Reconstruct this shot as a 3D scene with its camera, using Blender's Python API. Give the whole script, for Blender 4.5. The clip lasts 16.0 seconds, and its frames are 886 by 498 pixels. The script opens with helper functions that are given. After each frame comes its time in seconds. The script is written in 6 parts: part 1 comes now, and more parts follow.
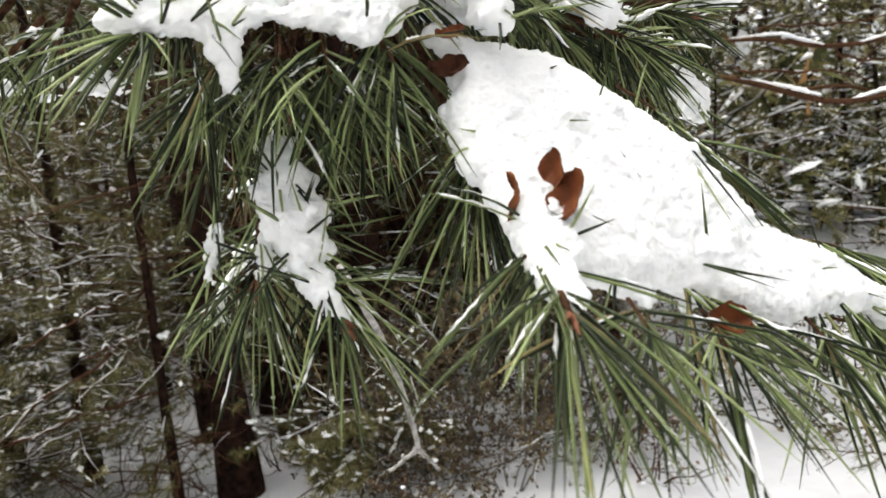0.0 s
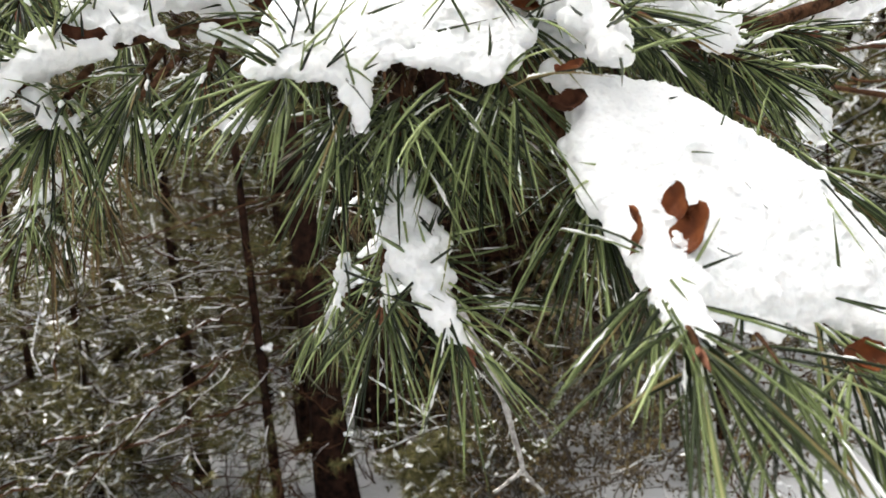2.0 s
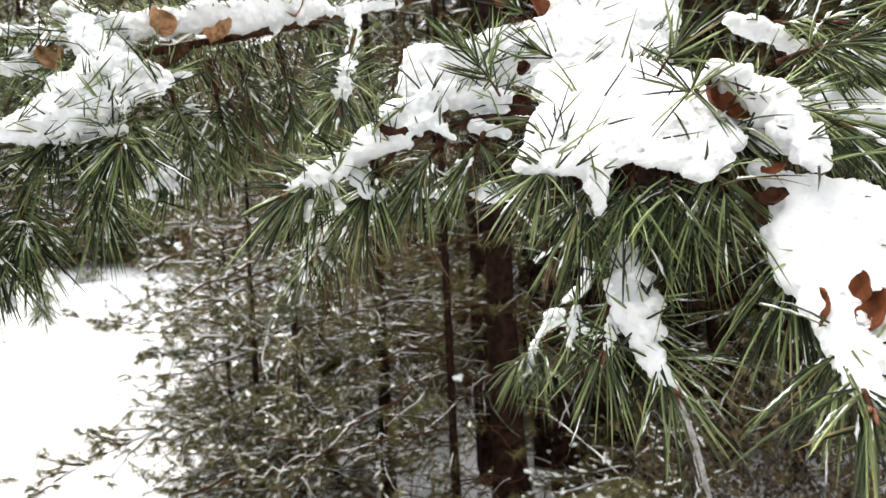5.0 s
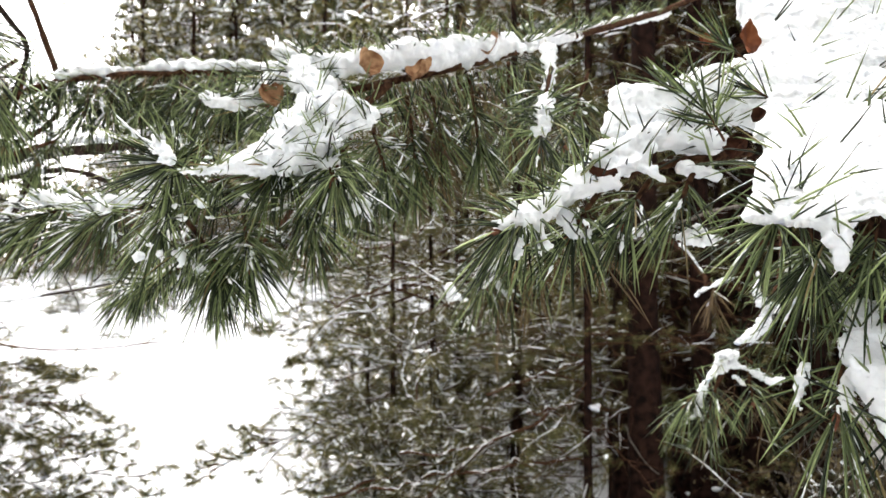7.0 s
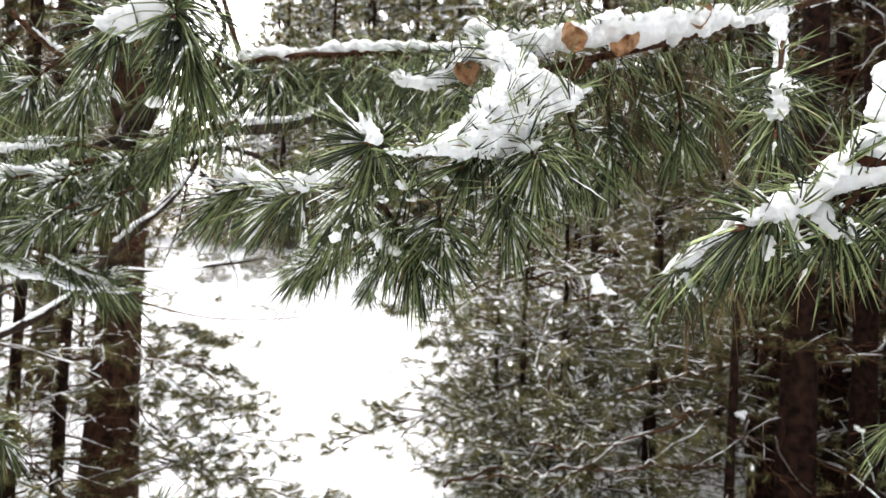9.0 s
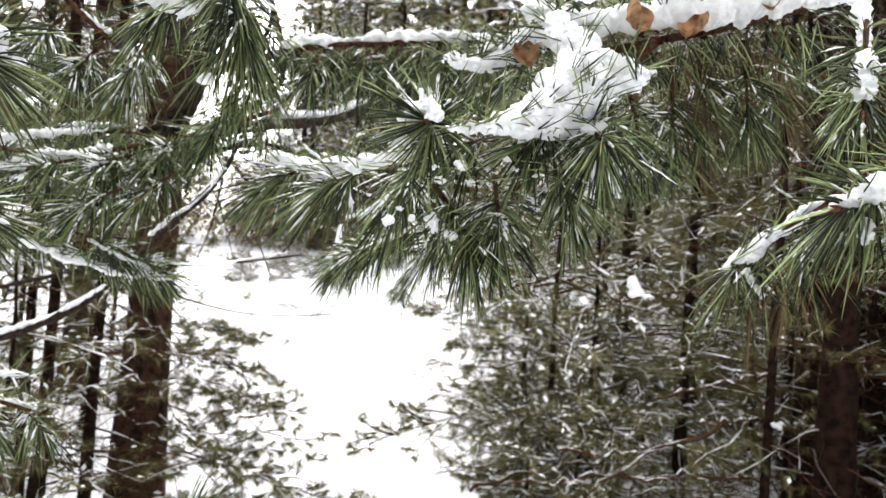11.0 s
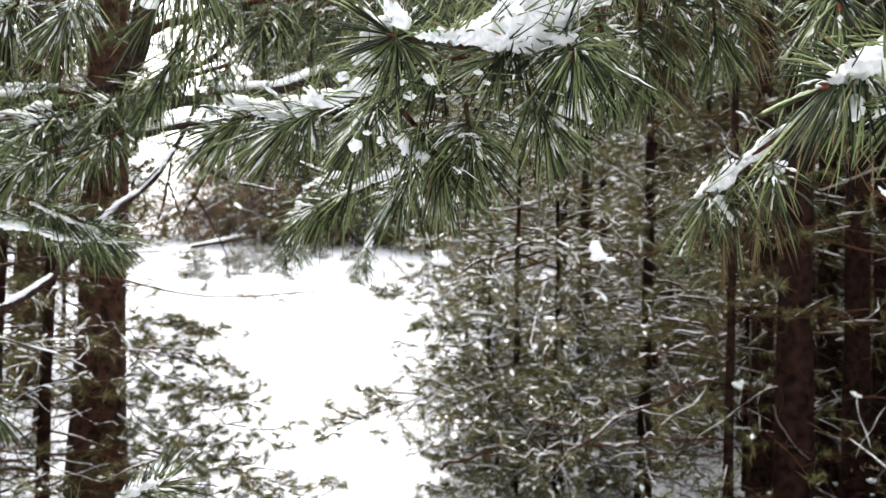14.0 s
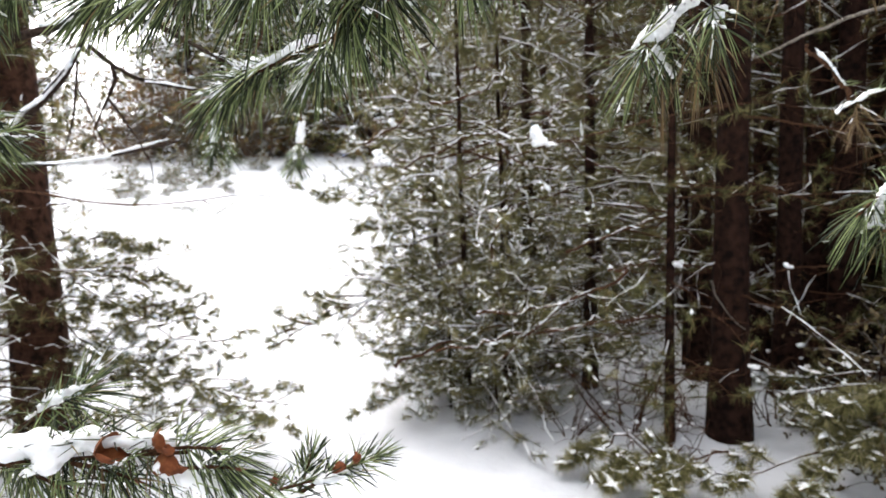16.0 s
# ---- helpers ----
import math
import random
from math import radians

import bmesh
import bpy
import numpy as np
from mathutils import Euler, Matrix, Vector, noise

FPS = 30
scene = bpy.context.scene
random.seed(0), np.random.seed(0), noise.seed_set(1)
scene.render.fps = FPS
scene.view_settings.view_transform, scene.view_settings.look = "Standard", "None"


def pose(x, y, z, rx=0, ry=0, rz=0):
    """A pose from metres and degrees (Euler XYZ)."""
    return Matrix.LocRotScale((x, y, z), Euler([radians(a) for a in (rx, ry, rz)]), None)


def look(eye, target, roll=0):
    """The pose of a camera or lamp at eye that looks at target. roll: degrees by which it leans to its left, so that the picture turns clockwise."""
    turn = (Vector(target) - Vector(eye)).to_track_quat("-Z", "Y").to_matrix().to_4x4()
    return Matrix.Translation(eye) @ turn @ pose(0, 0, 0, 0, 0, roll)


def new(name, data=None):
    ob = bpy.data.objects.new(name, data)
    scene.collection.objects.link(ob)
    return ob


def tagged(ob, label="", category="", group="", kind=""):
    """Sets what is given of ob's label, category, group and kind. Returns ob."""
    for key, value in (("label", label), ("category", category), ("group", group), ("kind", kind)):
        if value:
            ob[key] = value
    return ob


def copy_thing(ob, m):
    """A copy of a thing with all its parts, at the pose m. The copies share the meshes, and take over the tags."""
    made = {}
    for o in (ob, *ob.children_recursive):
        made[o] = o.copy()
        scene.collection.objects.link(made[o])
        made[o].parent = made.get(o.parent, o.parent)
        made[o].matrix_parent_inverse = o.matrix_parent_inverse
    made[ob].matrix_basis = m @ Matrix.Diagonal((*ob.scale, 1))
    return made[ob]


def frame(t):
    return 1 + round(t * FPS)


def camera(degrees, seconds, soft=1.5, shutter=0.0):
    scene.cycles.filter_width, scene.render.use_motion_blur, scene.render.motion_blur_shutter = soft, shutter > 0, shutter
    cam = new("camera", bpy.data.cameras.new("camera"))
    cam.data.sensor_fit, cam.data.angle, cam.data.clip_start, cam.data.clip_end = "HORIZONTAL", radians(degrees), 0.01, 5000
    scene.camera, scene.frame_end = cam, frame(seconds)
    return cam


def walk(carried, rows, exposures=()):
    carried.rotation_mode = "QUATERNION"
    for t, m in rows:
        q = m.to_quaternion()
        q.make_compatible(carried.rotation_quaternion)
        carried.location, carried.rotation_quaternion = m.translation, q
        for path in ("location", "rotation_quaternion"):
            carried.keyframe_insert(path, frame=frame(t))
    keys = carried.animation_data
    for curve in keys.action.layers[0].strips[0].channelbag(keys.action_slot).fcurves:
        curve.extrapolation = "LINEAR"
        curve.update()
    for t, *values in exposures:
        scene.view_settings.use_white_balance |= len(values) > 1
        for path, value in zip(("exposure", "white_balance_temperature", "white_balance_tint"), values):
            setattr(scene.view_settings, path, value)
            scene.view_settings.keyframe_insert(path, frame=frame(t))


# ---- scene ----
cam = camera(65.5, 16.0)
METRES, EYE, TILT, LEAN, TURN = 0.6, 1.6, -5.7, 6.4, 0.0
ROWS = [
    (0.0, 0.0, 0.0, 0.0, 0.0, 0.0, -0.0),
    (0.5, -0.0222, -0.0019, 0.0063, 0.91, 0.53, -0.2),
    (1.0, -0.0372, -0.0007, 0.0087, 3.33, 0.56, -0.39),
    (1.5, -0.0272, -0.0064, 0.0082, 5.92, 0.7, 0.19),
    (2.0, -0.0263, -0.0219, 0.0139, 7.56, 1.26, -0.3),
    (2.5, -0.0217, -0.0395, 0.0076, 8.76, 1.28, -0.53),
    (3.0, -0.012, -0.0818, 0.0178, 11.41, 1.99, -1.74),
    (3.5, -0.0012, -0.1367, 0.0211, 14.83, 2.73, -2.5),
    (4.0, -0.0009, -0.1853, 0.0189, 17.53, 3.54, -2.98),
    (4.5, -0.0153, -0.2187, 0.0195, 20.34, 3.73, -3.99),
    (7.0, -0.1236, -0.3166, 0.0379, 33.46, 4.23, -8.15),
    (7.5, -0.1916, -0.3233, 0.0359, 37.45, 3.43, -9.63),
    (8.0, -0.2398, -0.326, 0.0387, 40.66, 2.82, -10.46),
    (8.5, -0.2703, -0.3339, 0.0359, 42.66, 2.14, -11.13),
    (9.0, -0.2829, -0.3391, 0.0253, 43.63, 1.34, -11.15),
    (11.5, -0.3892, -0.3343, -0.0323, 46.87, 1.44, -12.64),
    (12.0, -0.4273, -0.3389, -0.0493, 48.73, 1.4, -12.13),
    (12.5, -0.4382, -0.3379, -0.0662, 49.04, 1.49, -11.31),
    (13.0, -0.4171, -0.3233, -0.0858, 46.98, 1.81, -10.31),
    (13.5, -0.4018, -0.3098, -0.1066, 44.22, 2.34, -9.99),
    (14.0, -0.3975, -0.3003, -0.13, 42.15, 1.14, -9.49),
    (14.5, -0.3896, -0.286, -0.1496, 40.05, -0.07, -8.34),
    (15.0, -0.3872, -0.2657, -0.1708, 38.59, -2.1, -7.38),
    (15.5, -0.3933, -0.2432, -0.1861, 37.73, -4.22, -6.48),
    (16.0, -0.4213, -0.1985, -0.1973, 37.61, -6.12, -6.27),
]
EXPOSURES = [(0.0, 2.03, 6850, 9), (1.5, 2.1, 6850, 9), (3.5, 2.25, 6800, 9), (9.0, 2.27, 6650, 10), (16.0, 2.32, 6450, 11)]
walk(cam, [(t, pose(0, 0, EYE, TILT, LEAN, TURN) @ pose(METRES * x, METRES * y, METRES * z, 90 + pitch, roll, yaw)) for t, x, y, z, yaw, pitch, roll in ROWS], EXPOSURES)

cam.data.dof.use_dof = True
cam.data.dof.focus_distance, cam.data.dof.aperture_fstop = 0.58, 12.0

# ---- light: an overcast winter day ----
world = bpy.data.worlds.new("overcast_sky")
scene.world = world
world.use_nodes = True
wn, wl = world.node_tree.nodes, world.node_tree.links
sky = wn.new("ShaderNodeTexSky")
sky.sky_type = "NISHITA"
sky.sun_disc = False
sky.sun_elevation, sky.sun_rotation = radians(52), radians(-60)
sky.dust_density, sky.air_density = 4.0, 1.0
grey = wn.new("ShaderNodeHueSaturation")
grey.inputs["Saturation"].default_value = 0.18
wl.new(sky.outputs[0], grey.inputs["Color"])
wl.new(grey.outputs[0], wn["Background"].inputs["Color"])
wn["Background"].inputs["Strength"].default_value = 0.15
sun = new("sun", bpy.data.lights.new("sun", "SUN"))
sun.data.energy, sun.data.angle, sun.data.color = 1.1, radians(75), (1.0, 0.98, 0.95)
sun.matrix_world = look((0, 0, 30), (9, -4, 0))


# ---- materials ----
def material(name, rough=0.6, gloss=0.12):
    m = bpy.data.materials.new(name)
    m.use_nodes = True
    n, l = m.node_tree.nodes, m.node_tree.links
    b = n["Principled BSDF"]
    b.inputs["Roughness"].default_value = rough
    b.inputs["Specular IOR Level"].default_value = gloss
    return m, n, l, b


def ramp(n, stops):
    r = n.new("ShaderNodeValToRGB")
    while len(r.color_ramp.elements) < len(stops):
        r.color_ramp.elements.new(0.5)
    for e, (at, col) in zip(r.color_ramp.elements, stops):
        e.position, e.color = at, (*col, 1)
    return r


def noise_node(n, l, scale, detail=4, source="Object"):
    tc = n.new("ShaderNodeTexCoord")
    t = n.new("ShaderNodeTexNoise")
    t.inputs["Scale"].default_value, t.inputs["Detail"].default_value = scale, detail
    l.new(tc.outputs[source], t.inputs["Vector"])
    return t


def bump(n, l, b, height, strength, distance):
    k = n.new("ShaderNodeBump")
    k.inputs["Strength"].default_value, k.inputs["Distance"].default_value = strength, distance
    l.new(height, k.inputs["Height"])
    l.new(k.outputs[0], b.inputs["Normal"])


def snow_material(name, scale, distance, low, high):
    m, n, l, b = material(name, 0.75)
    t = noise_node(n, l, scale, 6)
    r = ramp(n, [(0.3, low), (0.65, high)])
    l.new(t.outputs["Fac"], r.inputs[0])
    l.new(r.outputs[0], b.inputs["Base Color"])
    b.inputs["Subsurface Weight"].default_value = 0.15
    b.inputs["Subsurface Radius"].default_value = (0.006, 0.007, 0.008)
    b.inputs["Subsurface Scale"].default_value = 0.5
    fine = noise_node(n, l, scale * 7, 5)
    bump(n, l, b, fine.outputs["Fac"], 0.8, distance)
    return m


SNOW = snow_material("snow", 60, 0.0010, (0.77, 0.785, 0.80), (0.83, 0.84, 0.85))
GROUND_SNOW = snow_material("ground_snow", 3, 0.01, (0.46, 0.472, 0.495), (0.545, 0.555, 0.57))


def needle_material(name, stops, rough=0.45, gloss=0.12):
    m, n, l, b = material(name, rough, gloss)
    g = n.new("ShaderNodeNewGeometry")
    r = ramp(n, stops)
    l.new(g.outputs["Random Per Island"], r.inputs[0])
    t = noise_node(n, l, 180, 3)
    mix = n.new("ShaderNodeMix")
    mix.data_type, mix.blend_type = "RGBA", "MULTIPLY"
    mix.inputs["Factor"].default_value = 0.5
    r2 = ramp(n, [(0.3, (0.7, 0.7, 0.7)), (0.7, (1.25, 1.25, 1.2))])
    l.new(t.outputs["Fac"], r2.inputs[0])
    l.new(r.outputs[0], mix.inputs["A"])
    l.new(r2.outputs[0], mix.inputs["B"])
    l.new(mix.outputs["Result"], b.inputs["Base Color"])
    return m


NEEDLE = needle_material("pine_needle", [(0.0, (0.005, 0.008, 0.004)), (0.36, (0.032, 0.044, 0.019)), (0.72, (0.155, 0.195, 0.080)), (0.95, (0.275, 0.330, 0.152)), (1.0, (0.20, 0.13, 0.06))])
FAR_NEEDLE = needle_material("distant_pine_needle", [(0.0, (0.010, 0.011, 0.004)), (0.4, (0.046, 0.049, 0.018)), (0.72, (0.165, 0.165, 0.066)), (0.88, (0.23, 0.185, 0.08)), (1.0, (0.22, 0.11, 0.045))], 0.7, 0.08)


FROSTED_NEEDLE = needle_material("frosted_pine_needle", [(0.0, (0.014, 0.013, 0.005)), (0.42, (0.062, 0.060, 0.020)), (0.72, (0.225, 0.205, 0.078)), (0.9, (0.33, 0.295, 0.16)), (1.0, (0.40, 0.35, 0.26))], 0.7, 0.08)
DRY_NEEDLE = needle_material("withered_pine_needle", [(0.0, (0.035, 0.021, 0.010)), (0.5, (0.105, 0.066, 0.030)), (1.0, (0.20, 0.14, 0.07))])


def wood_material(name, dark, light, scale):
    m, n, l, b = material(name, 0.9, 0.05)
    t = noise_node(n, l, scale, 8)
    r = ramp(n, [(0.35, dark), (0.62, light)])
    l.new(t.outputs["Fac"], r.inputs[0])
    l.new(r.outputs[0], b.inputs["Base Color"])
    v = n.new("ShaderNodeTexVoronoi")
    tc = n.new("ShaderNodeTexCoord")
    mp = n.new("ShaderNodeMapping")
    mp.inputs["Scale"].default_value = (1, 1, 0.35)
    l.new(tc.outputs["Object"], mp.inputs["Vector"])
    l.new(mp.outputs[0], v.inputs["Vector"])
    v.inputs["Scale"].default_value = scale * 1.6
    bump(n, l, b, v.outputs["Distance"], 0.8, 0.25 / scale)
    return m


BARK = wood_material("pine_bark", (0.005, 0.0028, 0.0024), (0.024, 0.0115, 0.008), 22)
# BARK made lighter: the clearing's light on the left trunk, put into the colour
LIT_BARK = wood_material("clearing_lit_bark", (0.014, 0.008, 0.006), (0.066, 0.032, 0.021), 22)
TWIG = wood_material("twig_bark", (0.020, 0.010, 0.006), (0.085, 0.042, 0.023), 160)
DARK_TWIG = wood_material("dark_limb_bark", (0.010, 0.007, 0.006), (0.045, 0.030, 0.023), 90)
GREY_TWIG = wood_material("grey_twig_bark", (0.06, 0.05, 0.042), (0.17, 0.15, 0.13), 120)
PALE_TWIG = wood_material("frosted_twig_bark", (0.16, 0.15, 0.14), (0.36, 0.35, 0.34), 120)
BUD = wood_material("bud_scale", (0.10, 0.04, 0.025), (0.24, 0.11, 0.07), 300)
LEAF, _n, _l, _b = material("dead_leaf", 0.55)
_t = noise_node(_n, _l, 60, 6)
_r = ramp(_n, [(0.3, (0.06, 0.018, 0.008)), (0.5, (0.15, 0.045, 0.016)), (0.75, (0.24, 0.09, 0.035))])
_l.new(_t.outputs["Fac"], _r.inputs[0])
_l.new(_r.outputs[0], _b.inputs["Base Color"])
bump(_n, _l, _b, _t.outputs["Fac"], 0.5, 0.001)
TAN_LEAF = wood_material("tan_dead_leaf", (0.12, 0.050, 0.022), (0.34, 0.20, 0.11), 90)
DARK_LEAF = wood_material("dark_dead_leaf", (0.02, 0.009, 0.006), (0.07, 0.028, 0.016), 120)
UNDERGROWTH_LEAF = needle_material("undergrowth_leaf", [(0.0, (0.03, 0.020, 0.011)), (0.6, (0.085, 0.062, 0.033)), (1.0, (0.15, 0.12, 0.06))], 0.7, 0.08)
BROWN_LEAF = needle_material("brown_bush_leaf", [(0.0, (0.09, 0.038, 0.018)), (0.45, (0.15, 0.078, 0.034)), (1.0, (0.19, 0.15, 0.06))], 0.7, 0.08)


# ---- mesh building ----
UP = np.array((0.0, 0.0, 1.0))


def unit(v):
    return v / np.maximum(np.linalg.norm(v, axis=-1, keepdims=True), 1e-9)


class Soup:
    """Collects triangles with a material slot each."""

    def __init__(self):
        self.v, self.f, self.m, self.n = [], [], [], 0

    def add(self, v, f, slot=0):
        self.v.append(np.asarray(v, float))
        self.f.append(np.asarray(f, int) + self.n)
        self.m.append(np.full(len(f), slot))
        self.n += len(v)

    def mesh(self, name, materials, smooth=True):
        me = bpy.data.meshes.new(name)
        if self.v:
            v, f = np.concatenate(self.v), np.concatenate(self.f)
            me.vertices.add(len(v))
            me.vertices.foreach_set("co", v.ravel())
            me.loops.add(len(f) * 3)
            me.loops.foreach_set("vertex_index", f.ravel().astype(np.int32))
            me.polygons.add(len(f))
            me.polygons.foreach_set("loop_start", np.arange(0, len(f) * 3, 3, dtype=np.int32))
            me.polygons.foreach_set("material_index", np.concatenate(self.m).astype(np.int32))
            me.update(calc_edges=True)
            if smooth:
                me.shade_smooth()
        for m in materials:
            me.materials.append(m)
        return me


def tube(path, radii, sides=6, flat=1.0):
    """A closed tapered tube along a path; flat squeezes it along z."""
    path, radii = np.asarray(path, float), np.asarray(radii, float)
    k = len(path)
    tang = unit(np.gradient(path, axis=0))
    ref = np.where(np.abs(tang[:, 2:3]) > 0.9, np.array((1.0, 0, 0)), UP)
    a = unit(np.cross(tang, ref))
    b = np.cross(a, tang)
    ang = np.arange(sides) / sides * 2 * np.pi
    ring = path[:, None] + radii[:, None, None] * (np.cos(ang)[None, :, None] * a[:, None] + flat * np.sin(ang)[None, :, None] * b[:, None])
    v = ring.reshape(-1, 3)
    i, j = np.meshgrid(np.arange(k - 1), np.arange(sides), indexing="ij")
    p, q = i * sides + j, i * sides + (j + 1) % sides
    f = np.concatenate([np.stack([p, q, q + sides], -1).reshape(-1, 3), np.stack([p, q + sides, p + sides], -1).reshape(-1, 3)])
    caps = [(0, j + 1, j) for j in range(1, sides - 1)] + [((k - 1) * sides, (k - 1) * sides + j, (k - 1) * sides + j + 1) for j in range(1, sides - 1)]
    return v, np.concatenate([f, np.array(caps)])


def blades(o, d, length, bend, radius, segs=3, rng=None):
    """Needles: three-sided tapering spikes, from o along d, bending by the vector bend."""
    n = len(o)
    s = np.linspace(0, 1, segs + 1)
    path = o[:, None] + length[:, None, None] * (s[None, :, None] * d[:, None] + (s ** 2)[None, :, None] * bend[:, None])
    side = unit(np.cross(d, rng.normal(size=(n, 3))))
    other = np.cross(d, side)
    prof = np.interp(s, [0, 0.15, 0.75, 1], [0.7, 1.0, 0.85, 0.12])
    ang = np.array((0, 2.0944, 4.1888))
    off = np.cos(ang)[None, :, None] * side[:, None] + 0.6 * np.sin(ang)[None, :, None] * other[:, None]
    v = (path[:, :, None] + radius * prof[None, :, None, None] * off[:, None]).reshape(-1, 3)
    f1 = []
    for i in range(segs):
        for j in range(3):
            p, q = i * 3 + j, i * 3 + (j + 1) % 3
            f1 += [(p, q, q + 3), (p, q + 3, p + 3)]
    f1 = np.array(f1)
    f = (np.arange(n)[:, None, None] * (segs + 1) * 3 + f1[None]).reshape(-1, 3)
    return v, f, path


def part(name, soup, materials, parent, label="", kind=""):
    ob = new(name, soup.mesh(name, materials))
    ob.parent = parent
    return tagged(ob, label, kind=kind)


LUMP = bmesh.new()
bmesh.ops.create_icosphere(LUMP, subdivisions=1, radius=1)
LUMP_V = np.array([v.co[:] for v in LUMP.verts])
LUMP_F = np.array([[v.index for v in f.verts] for f in LUMP.faces])
BALL = bmesh.new()
bmesh.ops.create_icosphere(BALL, subdivisions=2, radius=1)
BALL_V = np.array([v.co[:] for v in BALL.verts])
BALL_F = np.array([[v.index for v in f.verts] for f in BALL.faces])


def lump(soup, at, size, axis=None, slot=0, rng=None):
    v = LUMP_V * (1 + 0.25 * rng.normal(size=(len(LUMP_V), 1)))
    v = v * np.asarray(size)
    if axis is not None:
        x = unit(np.asarray(axis))
        y = unit(np.cross(UP + 1e-3, x))
        z = np.cross(x, y)
        v = v[:, :1] * x + v[:, 1:2] * y + v[:, 2:3] * z
    soup.add(v + np.asarray(at), LUMP_F, slot)


# ---- boughs, snow and leaves close to the camera ----
def smooth_path(points, count):
    points = np.asarray(points, float)
    s = np.concatenate([[0], np.cumsum(np.linalg.norm(np.diff(points[:, :3], axis=0), axis=1))])
    u = np.linspace(0, s[-1], count)
    out = np.stack([np.interp(u, s, points[:, k]) for k in range(points.shape[1])], -1)
    for _ in range(3):
        out[1:-1] = (out[:-2] + 2 * out[1:-1] + out[2:]) / 4
    return out


def needle_tuft(bough, base, tip, count=150, length=0.07, pressed=0.55, droop=0.2, spread=(25, 80), flecks=14, bare=0.3, radius=0.00125, bud=True, seed=0, mat=None, heavy=1.0):
    """One shoot: needles in pairs round a twig from base to tip, pushed down by the snow on top."""
    rng = np.random.default_rng(seed + 17)
    base, tip = np.array(base), np.array(tip)
    axis = unit(tip - base)
    pairs = count // 2
    s = bare + (1 - bare) * rng.random(pairs) ** 0.75
    bow = 0.04 * np.linalg.norm(tip - base)
    origin = base + s[:, None] * (tip - base) + (4 * s * (1 - s))[:, None] * bow * UP
    rad = unit(np.cross(axis, rng.normal(size=(pairs, 3))))
    lifted = (rad[:, 2] > 0.15) & (rng.random(pairs) < pressed)
    rad[lifted, 2] *= -1
    opening = np.radians(np.interp(s, [0, 0.7, 1], [spread[1], spread[1] * 0.8, spread[0]]) + rng.normal(0, 9, pairs))
    d = np.cos(opening)[:, None] * axis + np.sin(opening)[:, None] * rad
    d = np.repeat(d, 2, 0) + rng.normal(0, 0.09, (2 * pairs, 3))
    o = np.repeat(origin, 2, 0)
    ln = length * np.clip(np.repeat(rng.normal(0.95, 0.13, pairs), 2), 0.55, 1.25)
    bend = -UP * droop * (0.6 + 0.8 * rng.random((2 * pairs, 1))) + axis * 0.12 + rng.normal(0, 0.05, (2 * pairs, 3))
    soup = Soup()
    v, f, path = blades(o, unit(d), ln, bend, radius, 4, rng)
    soup.add(v, f, 0)
    k = 6
    twig = base + np.linspace(0, 1, k)[:, None] * (tip - base) + (4 * np.linspace(0, 1, k) * (1 - np.linspace(0, 1, k)))[:, None] * bow * UP
    soup.add(*tube(twig, np.linspace(0.003, 0.0018, k) * (1.0 if bud else 0.4), 6), 1)
    tuft = part("needle_tuft", soup, [mat or NEEDLE, TWIG], bough, kind="stuff")
    if bud:
        b = Soup()
        end = tip + axis * 0.012
        b.add(*tube(tip + np.linspace(-0.004, 0.012, 7)[:, None] * axis, [0.0010, 0.0017, 0.0021, 0.0020, 0.0016, 0.0010, 0.0003], 8))
        for k in range(4):
            side = unit(np.cross(axis, rng.normal(size=3)))
            b.add(*tube(tip + np.linspace(-0.003, 0.007, 5)[:, None] * unit(axis + 0.5 * side) + side * 0.002, [0.0006, 0.0011, 0.0012, 0.0008, 0.0003], 6))
        part("bud", b, [BUD], tuft, "reddish brown bud cluster")
    if flecks:
        fl = Soup()
        high = np.exp(2.5 * unit(d)[:, 2])
        for i in rng.choice(len(path), min(flecks, len(path) // 2), replace=False, p=high / high.sum()):
            u0 = rng.uniform(0.0, 0.5)
            u = np.linspace(u0, u0 + rng.uniform(0.15, 0.5), 8)
            run = np.stack([np.interp(u * 4, np.arange(5), path[i, :, c]) for c in range(3)], -1)
            fl.add(*tube(run + UP * 0.0008 + rng.normal(0, 0.0003, run.shape), heavy * rng.uniform(0.0006, 0.0018) * np.array((0.2, 0.7, 1, 1, 1, 1, 0.7, 0.2)) * rng.uniform(0.3, 1.6, 8), 4))
        part("snow_fleck", fl, [SNOW], tuft, "small bits of snow caught on needles", "stuff")
    return tuft


